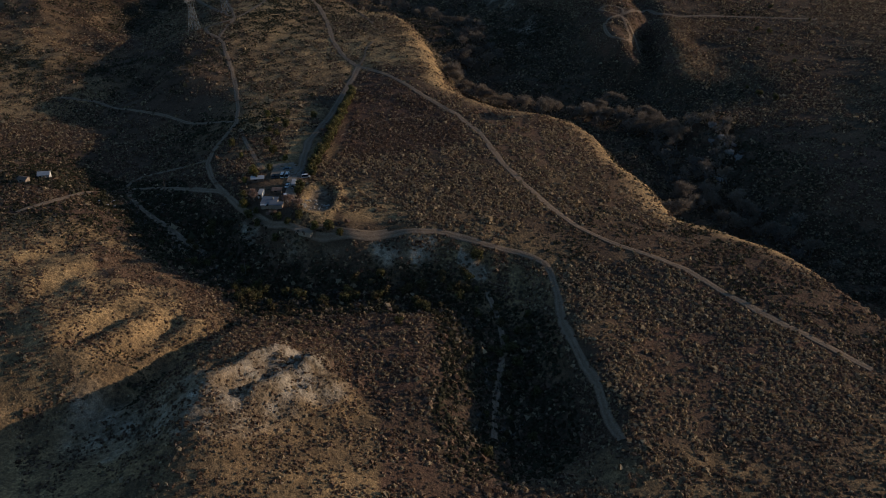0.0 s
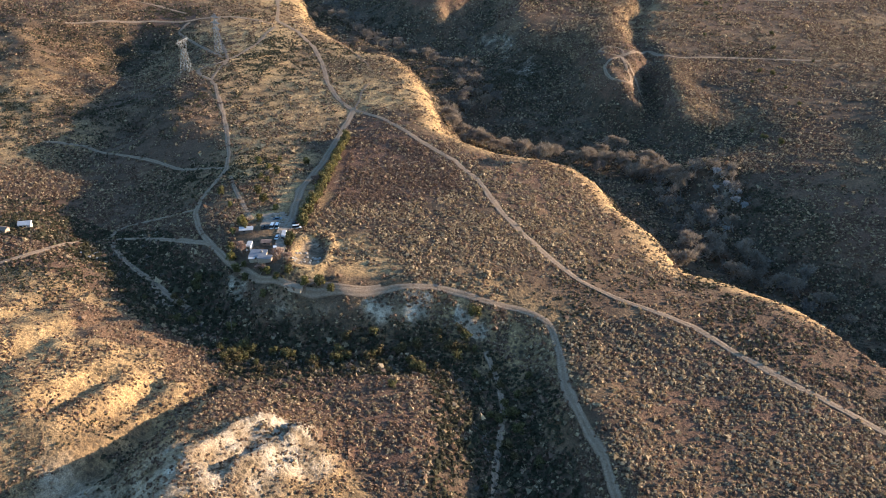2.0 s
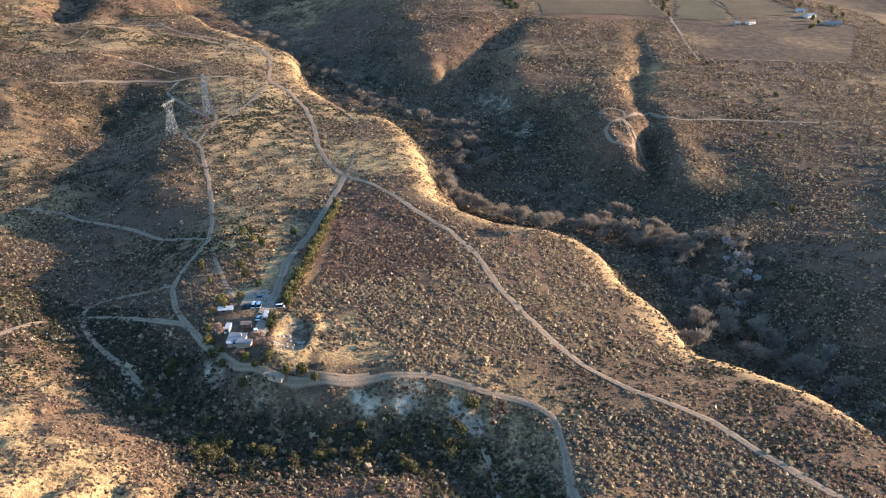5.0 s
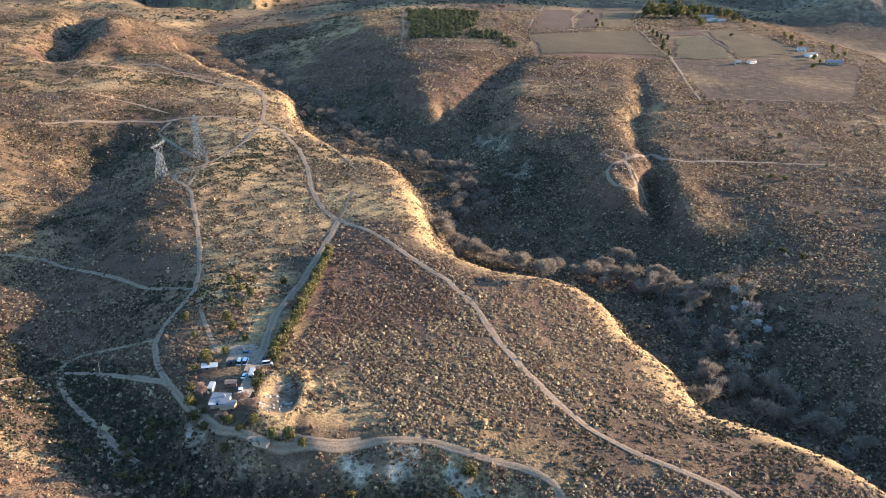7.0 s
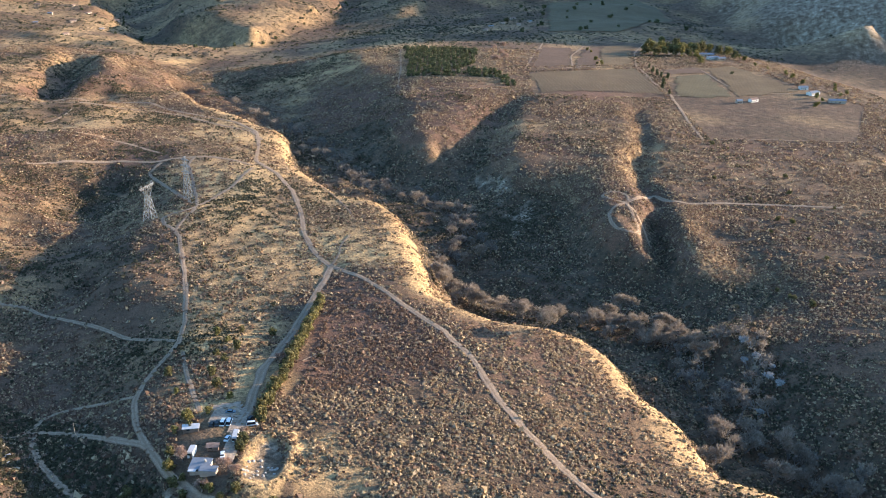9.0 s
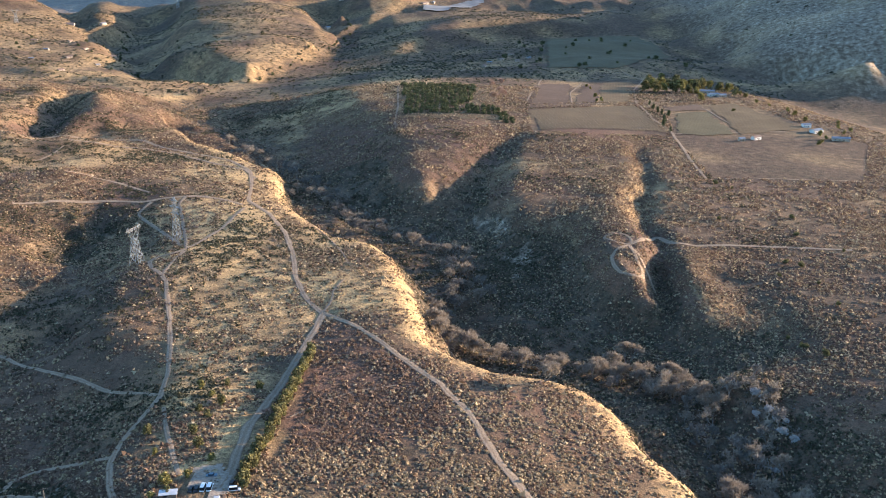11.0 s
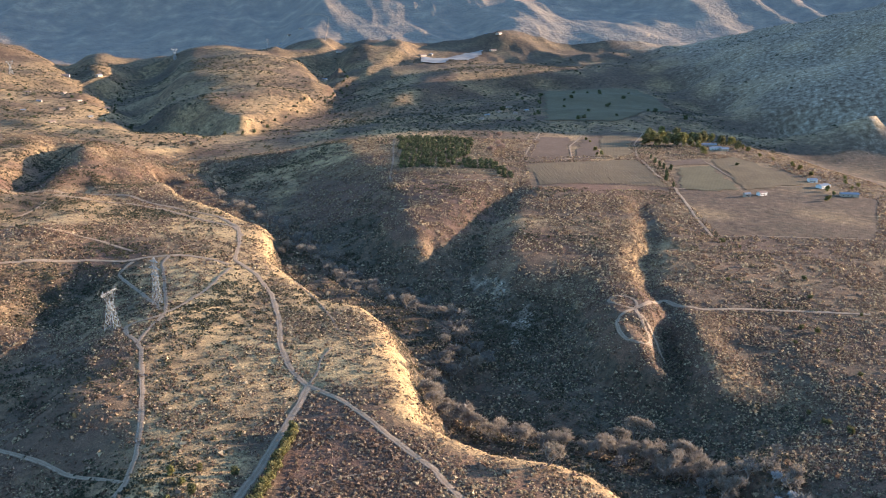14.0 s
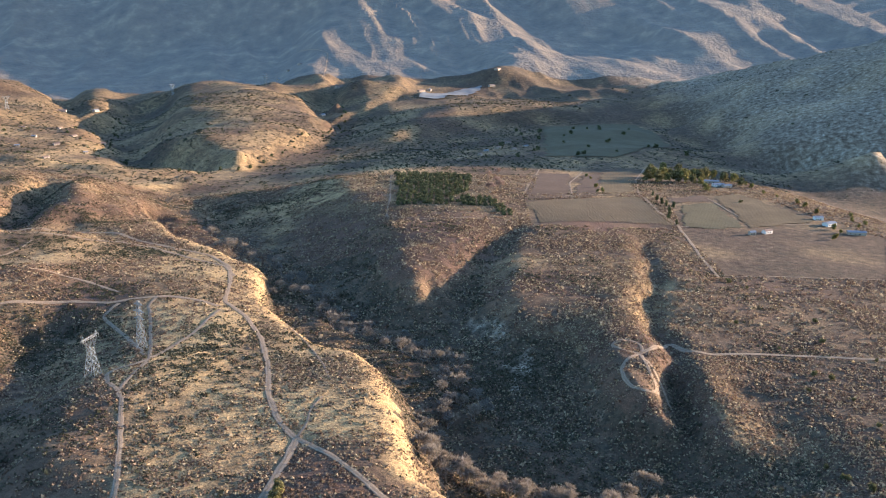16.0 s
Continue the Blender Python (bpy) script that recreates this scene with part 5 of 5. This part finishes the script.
# ---- pylons ----
def pylon(kind):
    """A lattice tower: wide single-arm tower, or a tall one with three pairs of arms."""
    def make():
        top = empty("power_pylon", "tall grey lattice steel power pylon on the ridge" if kind == "wide" else "slender lattice steel pylon with three pairs of arms", "pylon", "pylons")
        levels = [(0, 4.4), (7, 3.5), (13, 2.7), (18, 2.1), (22, 1.7)] if kind == "wide" else [(0, 3.0), (7, 2.5), (13, 2.1), (18, 1.8), (23, 1.6), (28, 1.4), (33, 1.1), (38, 0.7)]
        c = [[Vector((sx * w, sy * w, z)) for sx, sy in ((-1, -1), (1, -1), (1, 1), (-1, 1))] for z, w in levels]
        for k in range(4):
            bm = bmesh.new()
            for a, b in zip(c, c[1:]):
                beam(bm, a[k] - Vector((0, 0, 0.6)) if a is c[0] else a[k], b[k], 0.18 if kind == "wide" else 0.14)
            part("leg", bm, STEEL, top)
        for k in range(4):
            bm = bmesh.new()
            for a, b in zip(c, c[1:]):
                beam(bm, a[k], b[(k + 1) % 4], 0.13)
                beam(bm, a[(k + 1) % 4], b[k], 0.13)
                beam(bm, b[k], b[(k + 1) % 4], 0.09)
            part("bracing", bm, STEEL, top)
        if kind == "wide":
            for s in (-1, 1):
                bm = bmesh.new()
                for y in (-1, 1):
                    beam(bm, (s * 1.7, y * 1.7, 22), (s * 7.0, y * 0.8, 29), 0.13)
                    beam(bm, (s * 1.7, y * 1.7, 22), (s * 3.2, y * 0.8, 29), 0.11)
                    beam(bm, (s * 4.2, y * 1.2, 25.3), (s * 3.2, y * 0.8, 29), 0.08)
                beam(bm, (s * 4.2, 1.2, 25.3), (s * 4.2, -1.2, 25.3), 0.08)
                part("fork", bm, STEEL, top)
                bm = bmesh.new()
                for y in (-1, 1):
                    beam(bm, (s * 6.2, y * 0.8, 30), (s * 7.4, 0, 33), 0.10)
                    beam(bm, (s * 8.6, y * 0.8, 30), (s * 7.4, 0, 33), 0.10)
                part("peak", bm, STEEL, top)
            bm = bmesh.new()
            for y in (-0.8, 0.8):
                for z in (29, 30.2):
                    beam(bm, (-10, y * (0.4 if z > 30 else 1), z), (10, y * (0.4 if z > 30 else 1), z), 0.085)
                for k in range(10):
                    beam(bm, (-10 + 2 * k, y, 29), (-9 + 2 * k, y * 0.4, 30.2), 0.05)
                    beam(bm, (-9 + 2 * k, y * 0.4, 30.2), (-8 + 2 * k, y, 29), 0.05)
            part("crossarm", bm, STEEL, top)
            for x in (-9.5, 0, 9.5):
                bm = bmesh.new()
                beam(bm, (x, 0, 29), (x, 0, 25.5), 0.16, sides=6)
                part("insulator", bm, GLASS_DARK, top)
        else:
            for z, L in ((24, 5.0), (29.5, 6.0), (35, 4.5)):
                bm = bmesh.new()
                for y in (-0.7, 0.7):
                    beam(bm, (-L, 0, z), (0, y, z + 1.8), 0.24)
                    beam(bm, (L, 0, z), (0, y, z + 1.8), 0.24)
                    beam(bm, (-L, 0, z), (L, 0, z), 0.26)
                    for q in (0.35, 0.7):
                        for s in (-1, 1):
                            beam(bm, (s * L * q, 0, z), (s * L * q, y * (1 - q), z + 1.8 * (1 - q)), 0.11)
                arm = part("crossarm", bm, STEEL, top)
                for s in (-1, 1):
                    bm = bmesh.new()
                    beam(bm, (s * L, 0, z), (s * L, 0, z - 2.2), 0.14, sides=6)
                    part("insulator", bm, GLASS_DARK, arm)
        return top
    return make


spread(pylon("wide"), [stand(-216, 768, 74, 0.9), stand(-765, 2949, 40, 1.0), stand(-1034, 2470, 40, 1.0)])
spread(pylon("tall"), [stand(-201, 822, -32, 0.95), stand(-521, 3102, 10, 1.0)])


# ---- buildings ----
def hut(name, label, w, d, h, rise, roof_mat, wall_mat, turn, x, y, kind="gable", eave=0.4, group="", windows=2, category="building"):
    """A small building: walls, pitched or lean-to roof with eaves, door and windows."""
    top = empty(name, label, category, group)
    bm = bmesh.new()
    if kind == "gable":
        prof = [(-d / 2, -1.0), (d / 2, -1.0), (d / 2, h), (0, h + rise), (-d / 2, h)]
    else:
        prof = [(-d / 2, -1.0), (d / 2, -1.0), (d / 2, h + rise), (-d / 2, h)]
    ends = [[bm.verts.new((s * w / 2, py, pz)) for py, pz in prof] for s in (-1, 1)]
    bm.faces.new(ends[0][::-1])
    bm.faces.new(ends[1])
    for k in range(len(prof)):
        bm.faces.new((ends[0][k], ends[0][(k + 1) % len(prof)], ends[1][(k + 1) % len(prof)], ends[1][k]))
    wall = part("wall", bm, wall_mat, top)
    slabs = [(-d / 2 - eave, h - eave * rise / (d / 2), 0, h + rise), (0, h + rise, d / 2 + eave, h - eave * rise / (d / 2))] if kind == "gable" else [
        (-d / 2 - eave, h - eave * rise / d, d / 2 + eave, h + rise + eave * rise / d)]
    for y0, z0, y1, z1 in slabs:
        bm = bmesh.new()
        vs = []
        for s in (-1, 1):
            for py, pz in ((y0, z0 + 0.02), (y1, z1 + 0.02), (y1, z1 + 0.2), (y0, z0 + 0.2)):
                vs.append(bm.verts.new((s * (w / 2 + eave), py, pz)))
        for f in ((3, 2, 1, 0), (4, 5, 6, 7), (0, 1, 5, 4), (1, 2, 6, 5), (2, 3, 7, 6), (3, 0, 4, 7)):
            bm.faces.new([vs[i] for i in f])
        part("roof_slope", bm, roof_mat, top)
    bm = bmesh.new()
    box(bm, (0.95, 0.08, 2.0), (w * 0.1, -d / 2 - 0.03, 1.0))
    part("door", bm, WOOD_WALL, top)
    for k in range(windows):
        bm = bmesh.new()
        box(bm, (1.3, 0.08, 1.0), (-w / 2 + (k + 0.6) * w / (windows + 0.6) * 0.9, -d / 2 - 0.03, 1.6))
        part("window", bm, GLASS_DARK, top)
    top.matrix_basis = stand(x, y, turn)
    return top


house = hut("farm_house", "low house with grey roof and a wing", 7.6, 6.4, 2.3, 0.5, ROOF_GREY, WALL_TAN, -4, -93.2, 422.8, "lean", windows=3, category="house")
bm = bmesh.new()
box(bm, (6.6, 3.4, 2.9), (4.2, -3.2, 1.2))
part("wing", bm, WALL_TAN, house)
bm = bmesh.new()
box(bm, (7.2, 4.0, 0.2), (4.2, -3.2, 2.76))
part("wing_roof", bm, ROOF_GREY, house)
bm = bmesh.new()
box(bm, (3.2, 1.8, 0.15), (-2.2, -4.3, 2.4))
porch = part("porch_roof", bm, ROOF_WHITE, house, "white porch roof")
for x in (-3.6, -0.8):
    bm = bmesh.new()
    box(bm, (0.12, 0.12, 3.0), (x, -5.0, 0.9))
    part("post", bm, WOOD_WALL, porch)
bm = bmesh.new()
box(bm, (0.7, 0.7, 1.2), (1.6, 1.0, 3.5))
part("chimney", bm, STONE, house)
hut("white_shed", "long shed with patched white sheet roof", 6.6, 2.6, 2.2, 0.4, ROOF_WHITE, WOOD_WALL, 8, -105.2, 453.8, "lean", windows=1)
hut("storage_trailer", "narrow white storage trailer beside the house", 2.4, 5.2, 2.5, 0.12, ROOF_WHITE, WALL_WHITE, -4, -99.8, 434.5, "lean", eave=0.05, windows=1)
hut("brown_shed", "brown wooden shed in the farmyard", 4.6, 3.0, 1.9, 0.4, ROOF_BROWN, WOOD_WALL, 4, -91.8, 437.5, windows=1)
hut("long_shed", "long low shed with pale tan roof by the road", 8.6, 3.2, 1.6, 0.08, ROOF_TAN, WALL_TAN, -19, -72.0, 396.2, "lean", windows=2)
hut("camper_trailer", "white camper trailer parked in the yard", 2.2, 6.2, 2.6, 0.10, ROOF_WHITE, WALL_WHITE, 2, -84.2, 446.5, "lean", eave=0.03, windows=1, category="trailer")
hut("white_house", "white house with low roof near the road fork", 6.4, 4.4, 2.7, 1.2, ROOF_WHITE, WALL_WHITE, 10, -236, 483)
hut("cabin", "small tan cabin with brown roof by the wash", 5, 4, 2.3, 0.9, ROOF_BROWN, WALL_TAN, -15, -243, 472, windows=1)
for k, (x, y, w, d, roof) in enumerate([(413, 1552, 22, 10, ROOF_GREY), (413, 1517, 16, 10, ROOF_GREY), (423, 1509, 12, 9, ROOF_GREY), (470, 1263, 15, 9, ROOF_GREY), (484, 1222, 20, 8, ROOF_GREY),
                                        (469, 1294, 10, 8, ROOF_GREY), (360, 1206, 7, 5, ROOF_GREY), (380, 1215, 11, 6, ROOF_BROWN)]):
    hut("farm_building", "pale roofed farm building on the bench", w, d, 3.4, 1.3, roof, WALL_WHITE if k % 2 else WALL_TAN, -10 + 13 * (k % 4), x, y, group="farm buildings", windows=3)
FAR_HOUSES = [(-814, 2096), (-751, 2051), (-759, 2163), (-794, 1971), (-688, 1844), (-890, 2219), (-682, 2015), (-840, 2293), (-712, 2195), (-883, 2643), (-940, 2566), (-632, 3737),
              (-589, 3734), (-546, 3728), (-505, 3733), (98, 1907), (124, 1983), (155, 1960), (181, 2009), (85, 1850), (-287, 3021), (-298, 2686), (153, 2088), (-42, 3073), (-17, 3128),
              (181, 3199), (205, 3296), (178, 3521), (137, 3486), (98, 3483)]
for k, (x, y) in enumerate(FAR_HOUSES):
    big = 1.3 if y > 2500 else 0.8
    hut("distant_house", "distant house with pale roof in the valley", (12 + 3 * (k % 3)) * big, (8 + k % 3) * big, 3.2 * big, 1.6 * big, (ROOF_GREY, ROOF_BROWN, ROOF_BROWN)[k % 3], WALL_TAN,
        37 * k % 90, x, y, group="distant houses", windows=2, category="house")


# ---- vehicles ----
def car(colour, name, label, L=4.6, W=1.85, H=1.45, van=False):
    mat = plain("paint_" + name, [(0.3, tuple(v * 0.92 for v in colour)), (0.7, colour)], 0.8, rough=0.3, relief=0)
    def make():
        top = empty(name, label, "car" if not van else "van", "parked vehicles")
        bm = bmesh.new()
        box(bm, (L, W, 0.62), (0, 0, 0.62), bevel=0.12)
        part("body", bm, mat, top, smooth=False)
        bm = bmesh.new()
        ch = H - 0.93
        box(bm, (L * (0.78 if van else 0.55), W * 0.93, ch), (-L * (0.08 if van else 0.04), 0, 0.93 + ch / 2), taper=0.84)
        cab = part("windows", bm, GLASS_DARK, top)
        bm = bmesh.new()
        box(bm, (L * (0.66 if van else 0.44), W * 0.78, 0.06), (-L * (0.08 if van else 0.04), 0, H + 0.03), bevel=0.02)
        part("roof", bm, mat, top)
        for sx in (-0.31, 0.31):
            for sy in (-1, 1):
                bm = bmesh.new()
                beam(bm, (sx * L, sy * (W / 2 - 0.22), 0.33), (sx * L, sy * (W / 2 + 0.02), 0.33), 0.33, sides=12)
                part("wheel", bm, RUBBER, top)
        for sy in (-1, 1):
            bm = bmesh.new()
            box(bm, (0.06, 0.35, 0.16), (L / 2 + 0.0, sy * W * 0.33, 0.72))
            part("headlight", bm, ROOF_WHITE, top)
        return top
    return make


spread(car((0.78, 0.78, 0.78), "white_car", "white car parked on the dirt yard"), [stand(-87.6, 445.6, 82), stand(-86.6, 432.2, 100)])
spread(car((0.80, 0.80, 0.80), "white_van", "white van parked across the yard", 5.4, 2.0, 2.2, True), [stand(-92.4, 459.3, 88), stand(-89.8, 459.6, 90), stand(-79.6, 459.0, 10, 0.92)])
spread(car((0.16, 0.20, 0.24), "blue_grey_car", "dark blue-grey car on the drive"), [stand(-91.5, 470.0, 4)])
spread(car((0.05, 0.05, 0.055), "black_car", "black car parked beside the vans"), [stand(-97.2, 458.2, 86), stand(-95.0, 458.4, 92), stand(-81.5, 463.5, 80)])


# ---- poles, boulders, scrap ----
def pole():
    top = empty("utility_pole", "wooden utility pole with one crossarm", "pole", "utility poles")
    bm = bmesh.new()
    beam(bm, (0, 0, -0.5), (0, 0, 10), 0.17, 0.11, 8)
    part("mast", bm, BARK, top)
    bm = bmesh.new()
    box(bm, (2.6, 0.14, 0.16), (0, 0, 9.4))
    arm = part("crossarm", bm, WOOD_WALL, top)
    for x in (-1.1, 0.3, 1.1):
        bm = bmesh.new()
        beam(bm, (x, 0, 9.48), (x, 0, 9.75), 0.05, sides=6)
        part("insulator", bm, STONE, arm)
    return top


spread(pole, [stand(-100.5, 384, 15), stand(-160.7, 464, 15)])


def boulder(seed, name="boulder", label="pale boulder lying in the dry basin", group="basin boulders", mat=None):
    def make():
        rnd = random.Random(seed)
        bm = bmesh.new()
        bmesh.ops.create_icosphere(bm, subdivisions=2, radius=0.6)
        for v in bm.verts:
            v.co *= 1 + 0.35 * noise.noise(v.co * 1.6 + Vector((seed, 0, 0)))
            v.co.z *= 0.7
        return tagged(part(name, bm, mat or STONE), label, "rock", group)
    return make


rnd = random.Random(12)
spots = [(-70 + rnd.uniform(-6, 7), 432 + rnd.gauss(-9, 6)) for _ in range(26)]
for k in range(3):
    spread(boulder(k * 3 + 1), [stand(x, y, rnd.uniform(0, 360), rnd.uniform(0.6, 1.5), -0.1) for x, y in spots[k::3]])


def scrap(x, y, turn, w, d):
    bm = bmesh.new()
    box(bm, (w, d, 0.5), (0, 0, 0.25), bevel=0.08, taper=0.9)
    ob = tagged(part("scrap_heap", bm, ROOF_WHITE), "heap of pale scrap sheets by the track", "scrap", "scrap heaps")
    ob.matrix_basis = stand(x, y, turn)


for k, s in enumerate([(-193, 451, 10, 2.6, 2.0), (-187, 453, 40, 3.2, 1.6), (-182, 449.5, 70, 2.2, 1.2), (-188, 445.5, 25, 2.8, 1.1), (-184, 447, 55, 1.5, 1.0)]):
    scrap(*s)

# ---- fields of the bench, the pale flat in the far valley ----
def draped(name, poly, mat, lift, label, cell=4.0, category="field"):
    p = np.array(poly, float)
    xs = np.arange(p[:, 0].min(), p[:, 0].max() + cell, cell)
    ys = np.arange(p[:, 1].min(), p[:, 1].max() + cell, cell)
    gx, gy = np.meshgrid(xs, ys)
    k = np.arange(gx.size).reshape(gx.shape)
    f = np.stack([k[:-1, :-1], k[:-1, 1:], k[1:, 1:], k[1:, :-1]], -1).reshape(-1, 4)
    mid = np.stack([(gx[:-1, :-1] + cell / 2).ravel(), (gy[:-1, :-1] + cell / 2).ravel()], -1)
    f = f[depth_in(poly, mid[:, 0], mid[:, 1]) + 9.0 * fbm(mid[:, 0], mid[:, 1], 22, 3, 88) * min(1.0, cell / 4) > 0]
    ob = mesh_object(name, np.stack([gx, gy, ground_z(gx, gy) + lift], -1).reshape(-1, 3), f, mat, True)
    return tagged(ob, label, category, kind="structure")


def field_material(name, a, b, angle, spacing=4.0):
    m, t, bs = material(name, 0.95)
    mp = node(t, "Mapping")
    mp.inputs["Rotation"].default_value = (0, 0, radians(angle))
    t.links.new(coords(t), mp.inputs["Vector"])
    w = node(t, "TexWave", Scale=1 / spacing, Distortion=1.2, Detail=2.0)
    t.links.new(mp.outputs["Vector"], w.inputs["Vector"])
    n = noise_node(t, 0.03, 6, 0.65)
    n = math_node(t, "ADD", math_node(t, "MULTIPLY", n, 0.55), math_node(t, "MULTIPLY", noise_node(t, 0.35, 5, 0.7), 0.42))
    f = math_node(t, "ADD", math_node(t, "MULTIPLY", w.outputs["Fac"], 0.05), math_node(t, "MULTIPLY", n, 0.9), True)
    bump(t, bs, noise_node(t, 0.8, 4, 0.7), 0.8, 0.5)
    t.links.new(ramp(t, f, [(0.3, a), (0.75, b)]), bs.inputs["Base Color"])
    return m


FALLOW = field_material("fallow_field", (0.078, 0.056, 0.03), (0.185, 0.135, 0.072), 10, 14)
PLOUGHED = field_material("ploughed_field", (0.07, 0.047, 0.032), (0.15, 0.102, 0.068), 0, 5)
PASTURE = field_material("green_pasture", (0.07, 0.058, 0.032), (0.15, 0.125, 0.068), 20, 12)
STUBBLE = field_material("stubble_field", (0.15, 0.115, 0.07), (0.28, 0.215, 0.13), 30, 5)
draped("field", [(161, 1608), (211, 1622), (176, 1372), (119, 1342)], PLOUGHED, 0.5, "dark ploughed field on the bench")
draped("field", [(186, 1376), (229, 1590), (262, 1640), (219, 1390)], PLOUGHED, 0.5, "dark ploughed strip beside the farm lane")
draped("field", [(268, 1647), (324, 1684), (273, 1436), (224, 1390)], FALLOW, 0.5, "straw coloured stubble field near the farmstead")
draped("field", [(311, 1402), (367, 1426), (366, 1383), (311, 1370)], PLOUGHED, 0.5, "reddish ploughed plot below the farmstead")
draped("field", [(316, 1348), (365, 1374), (363, 1238), (293, 1230)], PASTURE, 0.5, "short dry green pasture on the bench")
draped("field", [(377, 1416), (424, 1451), (459, 1282), (370, 1240)], FALLOW, 0.5, "tan fallow field on the bench")
draped("vineyard_floor", [(117, 1332), (273, 1400), (283, 1240), (240, 1246), (131, 1225)], FALLOW, 0.4, "bare straw coloured soil between vine rows")
draped("pasture", [(200, 1830), (260, 2420), (500, 2480), (490, 2100), (335, 1840)], PASTURE, 1.2, "shaded green pasture behind the farm", 8)
draped("grove_floor", [(-52, 1550), (62, 1534), (95, 1262), (-40, 1284)], FALLOW, 0.4, "dry grass floor under the grove")
draped("farmyard", [(-101, 478), (-90, 480), (-81, 468), (-80, 446), (-83, 424), (-88, 428), (-89, 446), (-91, 458), (-100, 459)], DIRT, 0.42, "bare pale dirt farmyard between sheds", 1.5, "yard")
GRAVEL = plain("pale_gravel", [(0.3, (0.15, 0.15, 0.145)), (0.7, (0.29, 0.285, 0.275))], 0.05)
draped("gravel_flat", [(-49, 2830), (-36, 2960), (20, 3060), (95, 3170), (150, 3200), (142, 3145), (60, 2950), (17, 2790)], GRAVEL, 3.0, "pale bare gravel flat in the far valley", 6, "ground")
